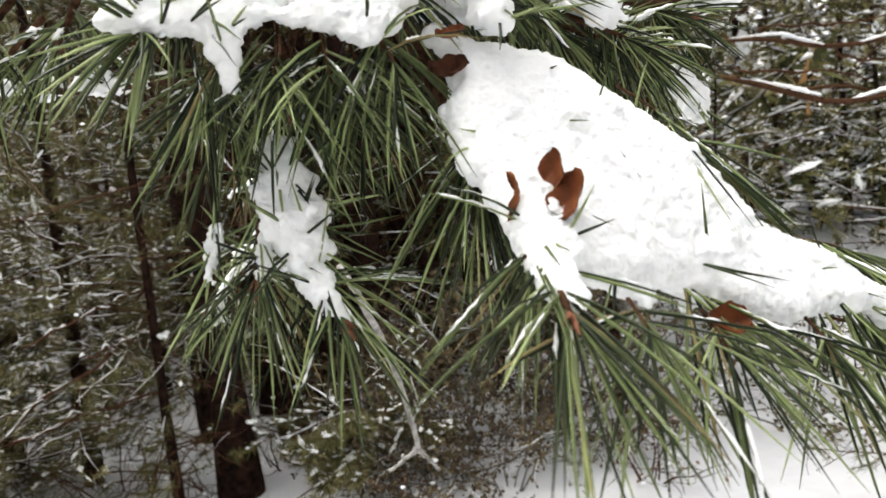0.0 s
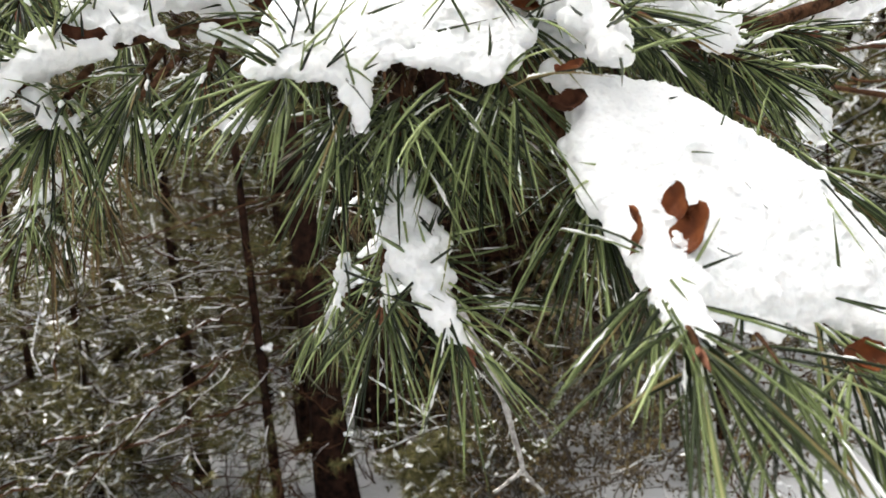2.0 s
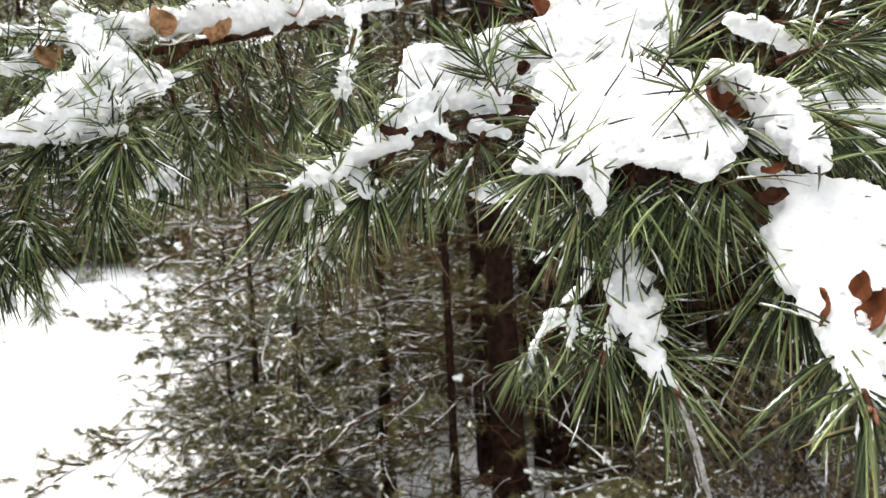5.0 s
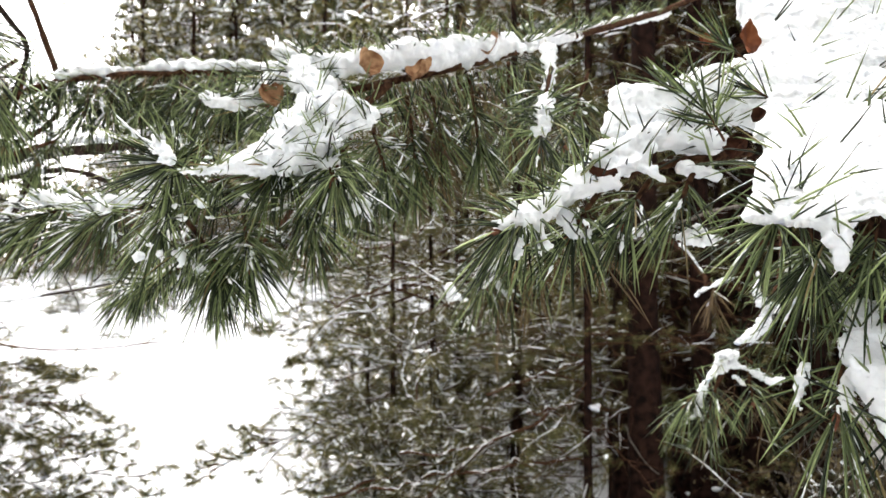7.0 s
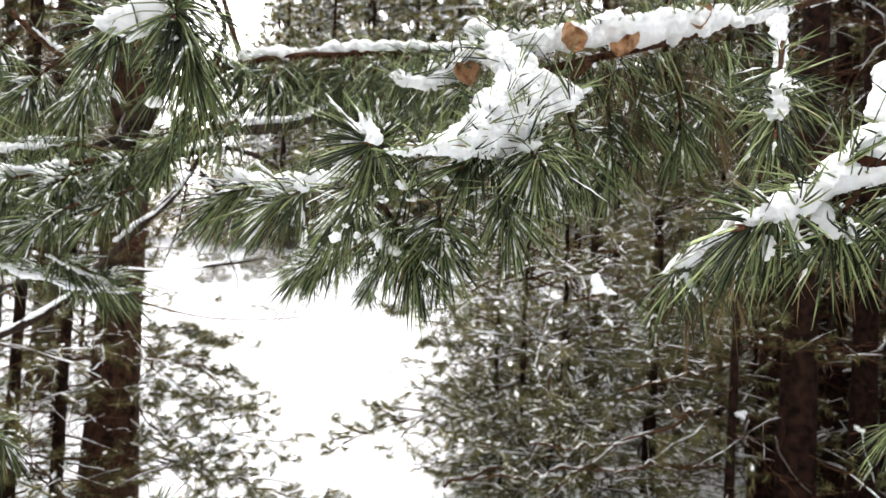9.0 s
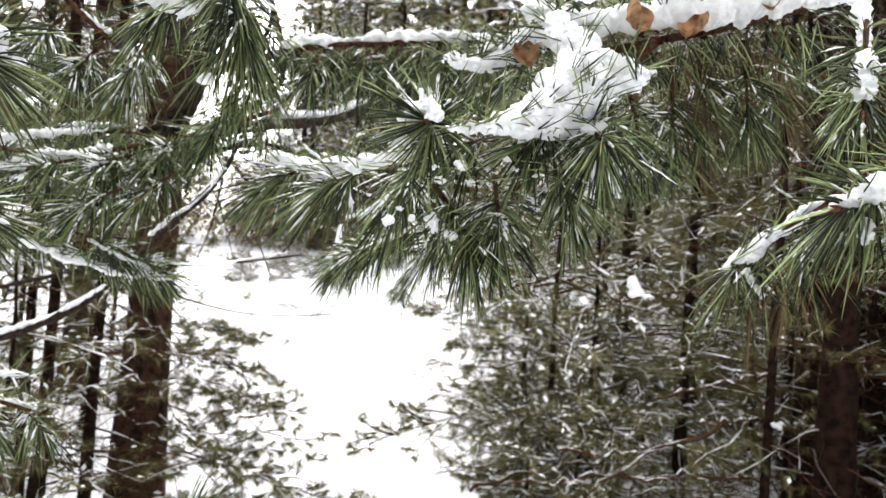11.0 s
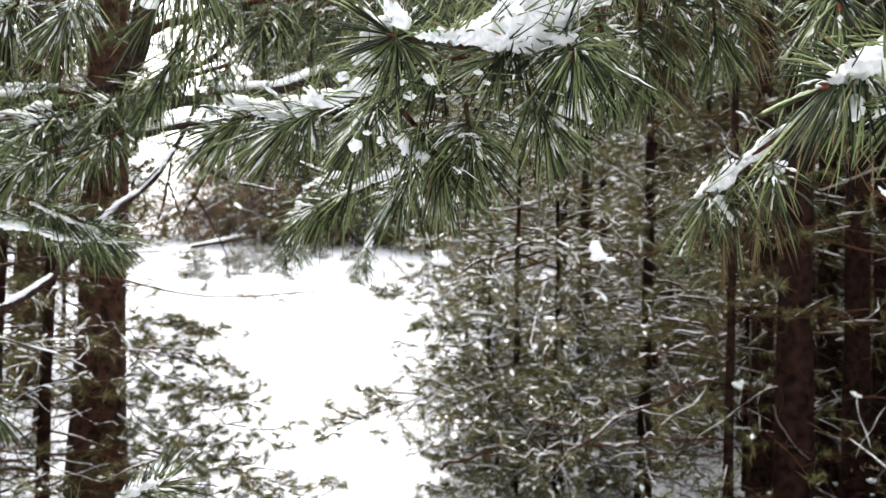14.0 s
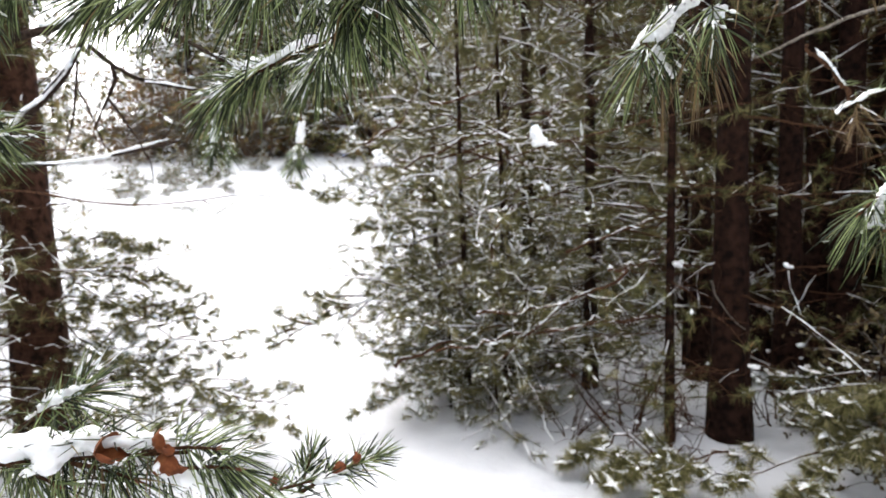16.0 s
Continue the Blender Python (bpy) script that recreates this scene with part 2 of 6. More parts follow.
def fringe(bough, points, per_metre, length, seed, mat=None):
    """Needles hanging close together below a branch."""
    rng = np.random.default_rng(seed)
    path = smooth_path(points, 30)
    total = np.linalg.norm(np.diff(path, axis=0), axis=1).sum()
    n = int(per_metre * total)
    u = rng.uniform(0, 29, n)
    o = np.stack([np.interp(u, np.arange(30), path[:, c]) for c in range(3)], -1)
    along = unit(path[-1] - path[0])
    side = unit(np.cross(along, UP))
    d = unit(-UP * rng.uniform(0.5, 1.2, (n, 1)) + side * rng.normal(0, 0.7, (n, 1)) + along * rng.normal(0.25, 0.35, (n, 1)))
    soup = Soup()
    v, f, _ = blades(o, d, length * rng.uniform(0.6, 1.15, n), rng.normal(0, 0.06, (n, 3)) - UP * 0.15, 0.0012, 3, rng)
    soup.add(v, f)
    return part("needle_tuft", soup, [mat or NEEDLE], bough, "needles hanging in a row", "stuff")


def pine_bough(label):
    ob = new("pine_bough")
    return tagged(ob, label, "pine branch", "snowy boughs overhead")


def crooked(points, amount, seed):
    """The same line with kinks in it."""
    rng = np.random.default_rng(seed)
    fine = smooth_path(points, max(11, 2 * len(points)))
    fine[1:-1] += rng.normal(0, amount, fine[1:-1].shape)
    return [tuple(p) for p in fine]


def stem(bough, points, r0, r1, name="branch", mat=None):
    path = smooth_path(points, max(18, 2 * len(points)))
    rng = np.random.default_rng(len(points))
    path = path + rng.normal(0, r1 * 0.25, path.shape)
    s = Soup()
    s.add(*tube(path, np.linspace(r0, r1, len(path)) * (1 + 0.12 * rng.normal(size=len(path))), 8))
    return part(name, s, [mat or TWIG], bough)


CLOUDS = {}


def clouds(size):
    if size not in CLOUDS:
        t = bpy.data.textures.new("snow_relief", "CLOUDS")
        t.noise_scale, t.noise_depth = size, 3
        CLOUDS[size] = t
    return CLOUDS[size]


def snow_heap(label, spines, voxel, rough, soften, lumpy, rng):
    s = Soup()
    for spine in spines:
        rows = np.array([(*p, r) for p, r in spine])
        total = np.linalg.norm(np.diff(rows[:, :3], axis=0), axis=1).sum()
        rows = smooth_path(rows, max(3, int(total / (0.4 * rows[:, 3].mean()))))
        for x, y, z, r in rows:
            bv, bf = (BALL_V, BALL_F) if r > 0.0075 else (LUMP_V, LUMP_F)
            s.add(bv * r * (1 - lumpy * rng.uniform(0.0, 0.3)) * np.array((1, 1, 0.72)) + (np.array((x, y, z)) + rng.normal(0, 0.15 * lumpy, 3) * r), bf)
            for k in range(4 if lumpy > 0.5 else 2):
                rr = r * rng.uniform(0.16, 0.5)
                turn = rng.uniform(0, 6.28)
                off = r * rng.uniform(0.5, 1.1) * np.array((math.cos(turn), math.sin(turn), 0)) + UP * r * rng.uniform(-0.55, 0.35)
                s.add(LUMP_V * rr + (np.array((x, y, z)) + off), LUMP_F)
    if lumpy < 0.75 and len(spines) > 1:
        fine = [smooth_path(np.array([(*p, r) for p, r in spine]), 30) for spine in spines]
        for i, one in enumerate(fine):
            for other in fine[i + 1:]:
                gap = np.linalg.norm(one[:, None, :3] - other[None, :, :3], axis=2)
                near = gap.argmin(1)
                for k, j in enumerate(near):
                    r = 0.5 * (one[k, 3] + other[j, 3])
                    if gap[k, j] < 3.6 * r:
                        for f in (0.33, 0.67):
                            s.add(LUMP_V * (r * 1.08) * np.array((1, 1, 0.85)) + (one[k, :3] * (1 - f) + other[j, :3] * f), LUMP_F)
    ob = new("snow_cover", s.mesh("snow_cover", [SNOW]))
    tagged(ob, label, "snow", "snow on the boughs")
    m = ob.modifiers.new("skin", "REMESH")
    m.mode, m.voxel_size, m.use_smooth_shade = "VOXEL", voxel, True
    m = ob.modifiers.new("soften", "SMOOTH")
    m.iterations, m.factor = soften, 0.6
    for size, strength in ((0.035, 0.003 + 0.004 * lumpy), (0.010, 0.0006 + 0.0022 * lumpy), (0.0045, 0.0026), (0.0022, 0.0020)):
        m = ob.modifiers.new("relief", "DISPLACE")
        m.texture, m.strength, m.mid_level, m.texture_coords = clouds(size), strength * rough, 0.5, "LOCAL"
    return ob


def poking(bough, spines, per_metre, rng):
    """Single needles of the bough that stick out through the snow lying on it."""
    o, d, ln = [], [], []
    for spine in spines:
        rows = np.array([(*p, r) for p, r in spine])
        total = np.linalg.norm(np.diff(rows[:, :3], axis=0), axis=1).sum()
        rows = smooth_path(rows, 20)
        along = unit(rows[-1, :3] - rows[0, :3])
        side = unit(np.cross(along, UP))
        for _ in range(int(total * per_metre) + 1):
            k = rng.integers(0, 20)
            w = unit(along * rng.normal(0.5, 0.5) + side * rng.normal(0, 0.8) + UP * rng.uniform(0.1, 0.7))
            for _ in range(rng.integers(1, 3)):
                o.append(rows[k, :3])
                d.append(w + rng.normal(0, 0.08, 3))
                ln.append(rows[k, 3] + rng.uniform(0.012, 0.055))
    soup = Soup()
    o, d, ln = np.array(o), unit(np.array(d)), np.array(ln)
    v, f, _ = blades(o, d, ln, rng.normal(0, 0.08, o.shape), 0.0012, 3, rng)
    soup.add(v, f)
    part("needle_tuft", soup, [NEEDLE], bough, "single needles poking out of the snow", "stuff")


def snow_cover(label, spines, voxel=0.003, rough=1.0, seed=0, soften=9, lumpy=1.0, poke=260):
    """Heaps of snow that follow spines of (point, radius); spines that touch merge to one skin."""
    rng = np.random.default_rng(seed + 5)
    heaps = []
    for spine in spines:
        mine = [spine]
        dense = smooth_path(np.array([(*p, r) for p, r in spine]), 24)
        for heap in heaps[:]:
            near = False
            for other in heap:
                od = smooth_path(np.array([(*p, r) for p, r in other]), 24)
                gap = np.linalg.norm(dense[:, None, :3] - od[None, :, :3], axis=2) - (1.7 if lumpy < 0.75 else 0.8) * (dense[:, None, 3] + od[None, :, 3])
                near = near or gap.min() < 0
            if near:
                mine += heap
                heaps.remove(heap)
        heaps.append(mine)
    if poke:
        poking(b, spines, poke, rng)
    return [snow_heap(label, heap, voxel, rough, soften, lumpy, rng) for heap in heaps]


def dead_leaf(at, size, heading, tilt, roll, label="curled reddish brown dead leaf lying in the snow", seed=0, mat=None, curl=1.0):
    """A broad leaf, cupped and curled."""
    rng = np.random.default_rng(seed + 3)
    nu, nv = 15, 9
    u, v = np.meshgrid(np.linspace(0, 1, nu), np.linspace(-1, 1, nv), indexing="ij")
    width = 0.42 * np.sin(np.pi * u ** 0.9) ** 0.45 * (1 + 0.05 * np.sin(u * 17 + seed) + 0.015 * np.sin(u * 51))
    fold = v * (1.2 + 0.7 * rng.random()) * curl
    x, y = u - 0.5 + 0.06 * v * np.sin(3 * u + seed), width * np.sin(fold) / 1.1
    z = width * (1 - np.cos(fold)) * 1.1 + 0.7 * (u - 0.5) ** 2 + 0.07 * np.sin(7 * u + 4 * v + seed) * np.abs(v) + 0.03 * np.sin(15 * u + 9 * v + 2 * seed)
    top = np.stack([x, y, z], -1).reshape(-1, 3) * size
    low = top - np.array((0, 0, 0.0005))
    i, j = np.meshgrid(np.arange(nu - 1), np.arange(nv - 1), indexing="ij")
    p = (i * nv + j).ravel()
    f = np.concatenate([np.stack([p, p + nv, p + nv + 1], -1), np.stack([p, p + nv + 1, p + 1], -1)])
    s = Soup()
    s.add(np.concatenate([top, low]), np.concatenate([f, f[:, ::-1] + nu * nv]))
    ob = new("dead_leaf", s.mesh("dead_leaf", [mat or LEAF]))
    ob.matrix_world = pose(*at, roll, tilt, heading)
    return tagged(ob, label, "leaf", "dead leaves on the boughs")


# ---- the ground and the trees of the stand ----
def ground_height(x, y):
    d = math.hypot(x, y)
    k = min(1.0, max(0.0, (d - 5.0) / 25.0))
    rise = 2.6 * k * k * (3 - 2 * k) + 0.012 * max(0.0, d - 40.0)
    return rise + 0.06 * noise.noise((x * 0.35, y * 0.35, 1.7)) + 0.015 * noise.noise((x * 1.7, y * 1.7, 4.1)) + 0.012 * noise.noise((x * 6, y * 6, 0.3)) - 0.05


def build_ground():
    s = Soup()
    rings = np.concatenate([np.linspace(0.0, 12, 110), np.geomspace(12.3, 400, 60)])
    spokes = 220
    v = []
    for r in rings:
        for k in range(spokes):
            a = 2 * math.pi * k / spokes
            x, y = r * math.cos(a), r * math.sin(a)
            v.append((x, y, ground_height(x, y)))
    i, j = np.meshgrid(np.arange(len(rings) - 1), np.arange(spokes), indexing="ij")
    p, q = i * spokes + j, i * spokes + (j + 1) % spokes
    f = np.concatenate([np.stack([p, p + spokes, q + spokes], -1).reshape(-1, 3), np.stack([p, q + spokes, q], -1).reshape(-1, 3)])
    s.add(v, f)
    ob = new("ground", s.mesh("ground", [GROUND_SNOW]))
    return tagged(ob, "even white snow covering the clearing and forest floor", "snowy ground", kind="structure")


build_ground()


def snow_strip(soup, path, radius, rng, gaps=0.25, slot=2):
    """Snow lying along the top of a twig, in uneven clots with breaks between."""
    k = len(path)
    i = 0
    while i < k - 1:
        n = rng.integers(1, 4)
        seg = path[i:i + n + 1]
        if len(seg) >= 2 and rng.random() > gaps:
            r = radius * (0.5 + 0.9 * rng.random(len(seg)))
            r[0] *= 0.4
            r[-1] *= 0.4
            soup.add(*tube(seg + UP * radius * 0.7, r * 1.1, 3, 0.9), slot)
        i += n


def wander(start, way, length, k, turn, lift, rng):
    """A crooked path: a walk whose direction drifts, with a pull up or down."""
    d = unit(np.asarray(way, float))
    out = [np.asarray(start, float)]
    for _ in range(k - 1):
        d = unit(d + rng.normal(0, turn, 3) + UP * lift)
        out.append(out[-1] + d * length / (k - 1))
    return np.array(out)


def spikes(soup, o, d, ln, width, rng):
    """Far needles: one thin wedge each."""
    o, d, ln = np.array(o), unit(np.array(d)), np.array(ln)
    side = unit(np.cross(d, rng.normal(size=d.shape))) * width
    n = len(o)
    v = np.stack([o - side, o + side, o + d * ln[:, None] - UP * 0.12 * ln[:, None]], 1).reshape(-1, 3)
    soup.add(v, np.arange(3 * n).reshape(-1, 3), 1)


OCTA_V = np.array(((1, 0, 0), (-1, 0, 0), (0, 1, 0), (0, -1, 0), (0, 0, 1), (0, 0, -1)), float)
OCTA_F = np.array(((0, 2, 4), (2, 1, 4), (1, 3, 4), (3, 0, 4)))


def clot(soup, at, size, axis, rng):
    """A small lump of snow on a twig."""
    x = unit(np.asarray(axis) * (1, 1, 0.5) + 1e-6)
    y = unit(np.cross(UP + 1e-3, x))
    v = OCTA_V * np.asarray(size) * rng.uniform(0.7, 1.3, (6, 1))
    soup.add(v[:, :1] * x + v[:, 1:2] * y + v[:, 2:3] * np.cross(x, y) + np.asarray(at), OCTA_F, 2)


def limb(soup, root, heading, length, rise, green, twigs, rng, thick=0.009, blade=16, size=1.0, points=8, coarse=False, lift=0.10, snowy=1.0, strip=1.0):
    """A side branch of a stand tree: crooked wood, twigs, needles and clots of snow."""
    way = np.array((math.cos(heading), math.sin(heading), rise))
    path = wander(root, way, length, points, 0.16, -0.03, rng)
    soup.add(*tube(path, np.linspace(thick, thick * 0.35, points), 3 if coarse else 4), 0)
    snow_strip(soup, path, thick * 1.0 * strip, rng, max(0.1, 1 - 1.5 * snowy))
    o, d, ln = [], [], []
    side = unit(np.cross(UP, way))
    s = np.linspace(0, 1, points)
    for t in range(twigs):
        at = 0.2 + 0.8 * (t + rng.random()) / twigs
        p = np.array([np.interp(at, s, path[:, c]) for c in range(3)])
        out = unit(way * rng.uniform(0.3, 1.0) + side * (1 if t % 2 else -1) * rng.uniform(0.3, 1.1) + UP * rng.normal(0.0, 0.4))
        tl = length * (0.36 - 0.18 * at) * rng.uniform(0.5, 1.3)
        q = wander(p, out, tl, 4, 0.38, lift, rng)
        if not coarse:
            soup.add(*tube(q, np.linspace(thick * 0.45, thick * 0.2, 4), 3), 0)
        if not coarse and rng.random() < 0.5 * snowy:
            snow_strip(soup, q, thick * 0.6 * strip, rng, 0.2)
        if coarse:
            nodes = [k for k in (3, 2, 1) if rng.random() < green * (1.0 if k > 1 else 0.5)]
        else:
            nodes = [3, 2, 1] if rng.random() < green else []
        n = int((0.85 if coarse else 1.25) * blade * len(nodes) * rng.uniform(0.7, 1.2))
        if n:
            u = 3 * rng.uniform(0.15, 1.0, n) if not coarse else rng.choice(nodes, n) - 0.3 * rng.random(n)
            c = np.stack([np.interp(u, np.arange(4), q[:, k]) for k in range(3)], -1)
            ax = unit(q[3] - q[0])
            o += list(c)
            d += list(ax * 0.7 + rng.normal(0, 0.56, (n, 3)) - UP * 0.06)
            ln += list((0.055 if coarse else 0.066) * size * rng.uniform(0.6, 1.2, n))
        for k in nodes:
            if rng.random() < 0.46 * snowy:
                clot(soup, q[k] + UP * 0.008 * size, np.array((0.030 * rng.uniform(0.25, 1.7), 0.014 * rng.uniform(0.5, 1.4), 0.009)) * size, q[k] - q[k - 1], rng)
    if o:
        spikes(soup, o, d, ln, (0.0056 if coarse else 0.0019) * size, rng)


def stand_pine(label, height, girth, low, green, whorls, reach, twigs, seed, blade=16, thick=0.009, crown_from=4.5, size=1.0, points=8, joined=False, group="pines of the stand", snowy=1.0, needles=None, bark=None):
    """A forest-grown pine: trunk, whorls of thin snowy branches, a crown above."""
    rng = np.random.default_rng(seed)
    tree = tagged(new("pine_tree"), label, "pine tree", group)
    k = 16
    z = np.linspace(-0.25, height, k)
    sway = np.cumsum(rng.normal(0, 0.03, (k, 2)), 0)
    path = np.column_stack([sway * (z / height)[:, None], z])
    r = girth * (1 - 0.85 * np.clip(z, 0, None) / height)
    r[0] *= 1.5
    r[1] *= 1.05
    fine = smooth_path(np.column_stack([path, r]), 40 if not joined else 14)
    tr = Soup()
    tr.add(*tube(fine[:, :3], fine[:, 3] * (1 + 0.05 * rng.normal(size=len(fine))), 14 if not joined else 8))
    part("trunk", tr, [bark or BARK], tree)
    mats = [TWIG, needles or FAR_NEEDLE, SNOW]
    crown = Soup()
    for w in range(whorls):
        zz = low + (height - low - 0.3) * (w / whorls) ** 1.15
        c = np.array([np.interp(zz, z, path[:, a]) for a in range(2)] + [zz])
        upper = zz > crown_from
        count = rng.integers(3, 5)
        a0 = rng.random() * 6.28
        for b in range(2 if upper and not joined else count):
            a = a0 + 6.28 * b / count + rng.normal(0, 0.3)
            ln = reach * rng.uniform(0.5, 1.2) * (1 if not upper else max(0.35, (height - zz) / (height - crown_from)))
            root = c + UP * rng.normal(0, 0.1)
            th = thick * rng.uniform(0.7, 1.3)
            # upper limbs of stand trees are out of view: oversized blades shade what is below
            if upper or joined:
                limb(crown, root, a, ln, rng.normal(0.1, 0.25), 1.0 if upper else green, 4 if joined else 2, rng, th, blade if joined else 5, size if joined else 5.5, 4, True)
            else:
                one = Soup()
                limb(one, root, a, ln, rng.normal(0.05, 0.28), green, twigs, rng, th, blade, size, points, snowy=snowy, strip=0.85)
                part("branch", one, mats, tree)
    part("crown", crown, mats, tree, "snow-dusted green pine crown", "stuff")
    return tree


def set_tree(tree, x, y, turn, scale=1.0, first=False):
    m = pose(x, y, ground_height(x, y), 0, 0, turn)
    if first:
        tree.matrix_world = m @ Matrix.Diagonal((scale, scale, scale, 1))
        return tree
    ob = copy_thing(tree, m)
    ob.scale = (scale, scale, scale)
    return ob


def brown_bush(label, seed, height, leafy, wood=None, snowy=1.0, leaf=None):
    """A low bush: crooked stems from one root, with withered leaves and clots of snow."""
    rng = np.random.default_rng(seed)
    bush = tagged(new("bush"), label, "bush", "withered bushes")
    s, lv = Soup(), Soup()
    for k in range(7):
        a = 6.28 * k / 7 + rng.normal(0, 0.3)
        p = wander((0.05 * math.cos(a), 0.05 * math.sin(a), -0.05), (math.cos(a) * 0.6, math.sin(a) * 0.6, 1.0), height * rng.uniform(0.6, 1.1), 7, 0.2, -0.04, rng)
        s.add(*tube(p, np.linspace(0.007, 0.0025, 7), 4), 0)
        snow_strip(s, p[2:], 0.005, rng, 1 - (0.07 if wood else 0.35) * snowy, 1)
        for t in range(7):
            i = rng.integers(1, 6)
            q = wander(p[i], rng.normal(0, 1, 3) * (1, 1, 0.5), height * rng.uniform(0.2, 0.45), 5, 0.3, -0.03, rng)
            s.add(*tube(q, np.linspace(0.004, 0.0015, 5), 3), 0)
            snow_strip(s, q, 0.005, rng, 1 - (0.07 if wood else 0.4) * snowy, 1)
            if rng.random() < 0.2 * snowy:
                lump(s, q[-1] + UP * 0.01, (0.03 * rng.uniform(0.4, 1.2), 0.02, 0.012), None, 1, rng)
            for _ in range(leafy):
                c = q[rng.integers(1, 5)] + rng.normal(0, 0.02, 3)
                u, w = unit(rng.normal(size=3)), None
                w = unit(np.cross(u, rng.normal(size=3)))
                lv.add(np.array((c, c + u * 0.018 + w * 0.011, c + u * 0.036, c + u * 0.018 - w * 0.011 + np.cross(u, w) * 0.004)), np.array(((0, 1, 2), (0, 2, 3))))
    part("stem", s, [wood or GREY_TWIG, SNOW], bush, kind="stuff")
    if leafy:
        part("foliage", lv, [leaf or BROWN_LEAF], bush, "withered brown leaves", "stuff")
    return bush


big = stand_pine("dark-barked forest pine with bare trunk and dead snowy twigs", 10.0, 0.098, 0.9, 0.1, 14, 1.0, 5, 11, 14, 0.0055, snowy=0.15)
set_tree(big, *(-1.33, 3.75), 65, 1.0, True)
edge = stand_pine("pine at the clearing's edge with low green snow-dusted branches", 7.0, 0.050, 0.2, 0.68, 22, 1.25, 9, 23, 23, 0.006, snowy=0.65, needles=FROSTED_NEEDLE)
set_tree(edge, -2.95, 4.3, 40, 1.0, True)
lit_pine = stand_pine("old pine with dead snowy twigs, its brown bark lightened as lit from the clearing", 12.0, 0.158, 0.3, 0.3, 19, 1.0, 6, 12, 20, 0.0055, snowy=0.5, bark=LIT_BARK)
set_tree(lit_pine, -4.90, 1.62, 20, 1.0, True)
thin = stand_pine("slender dark pine with thin snow-lined dead branches", 7.5, 0.030, 0.15, 0.48, 27, 0.85, 6, 37, 22, 0.0055, 4.5, 1.0, 6, snowy=0.15)
set_tree(thin, *(-1.58, 3.51), 200, 0.9, True)
slim = stand_pine("slender dark pine inside the stand with thin dead branches", 7.5, 0.034, 0.2, 0.38, 18, 0.95, 5, 38, 20, 0.0055, 4.5, 1.2, 5, snowy=0.1)
set_tree(slim, 0.35, 7.4, 0, 1.0, True)
young = stand_pine("young bushy pine with green needles and snow down to the ground", 3.4, 0.024, 0.22, 0.72, 12, 0.95, 10, 71, 24, 0.006, 4.5, 1.0, 8, False, "young pines at the clearing", needles=FROSTED_NEEDLE)
set_tree(young, *(-2.93, 3.47), 0, 1.0, True)
sapling = stand_pine("knee-high pine sapling half buried in snow", 0.75, 0.012, 0.02, 1.0, 6, 0.5, 9, 83, 22, 0.005, 4.5, 1.0, 7, False, "young pines at the clearing", 1.7)
set_tree(sapling, *(-0.62, 3.86), 0, 1.1, True)
bushy = stand_pine("waist-high bushy pine whose lowest green branches lie on the snow", 1.7, 0.014, 0.03, 1.0, 9, 0.7, 7, 91, 22, 0.005, 4.5, 1.0, 7, False, "young pines at the clearing", 1.3, FROSTED_NEEDLE)
set_tree(bushy, -2.62, 3.35, 0, 0.7, True)
far_pine = stand_pine("distant pine with snow-dusted green crown", 9.0, 0.11, 0.2, 1.0, 17, 2.5, 5, 51, 5, 0.016, 1.0, 6.0, 5, True, "pines beyond the clearing")
set_tree(far_pine, -20.5, 19.0, 0, 1.0, True)
pale_pine = stand_pine("pale green pine with twigs clotted by snow", 9.0, 0.09, 0.1, 1.0, 20, 2.2, 5, 53, 6, 0.02, 1.0, 4.0, 5, True, "pines beyond the clearing", needles=FROSTED_NEEDLE)
set_tree(pale_pine, 6.5, 9.5, 0, 0.8, True)
bush = brown_bush("withered bush with brown leaves and clotted snow", 5, 1.3, 15, None, 0.4)
set_tree(bush, -18.5, 14.0, 0, 1.2, True)
brush = brown_bush("tangle of bare dark twigs with clotted snow", 9, 0.9, 2, TWIG)
set_tree(brush, *(0.90, 3.44), 0, 0.7, True)

rng = np.random.default_rng(8)
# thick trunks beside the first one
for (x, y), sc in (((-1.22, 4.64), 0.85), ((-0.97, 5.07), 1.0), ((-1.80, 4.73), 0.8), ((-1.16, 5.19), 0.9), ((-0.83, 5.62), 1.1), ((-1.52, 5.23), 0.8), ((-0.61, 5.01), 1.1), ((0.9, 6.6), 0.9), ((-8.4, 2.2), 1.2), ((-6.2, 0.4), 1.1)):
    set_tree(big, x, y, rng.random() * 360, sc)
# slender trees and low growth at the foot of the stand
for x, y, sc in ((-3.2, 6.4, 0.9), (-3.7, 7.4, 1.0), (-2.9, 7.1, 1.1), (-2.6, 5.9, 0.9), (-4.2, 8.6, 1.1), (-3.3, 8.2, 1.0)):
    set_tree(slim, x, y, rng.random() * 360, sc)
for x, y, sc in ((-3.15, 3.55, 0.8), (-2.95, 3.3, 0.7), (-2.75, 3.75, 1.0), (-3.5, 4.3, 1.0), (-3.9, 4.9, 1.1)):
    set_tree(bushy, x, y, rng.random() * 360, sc)
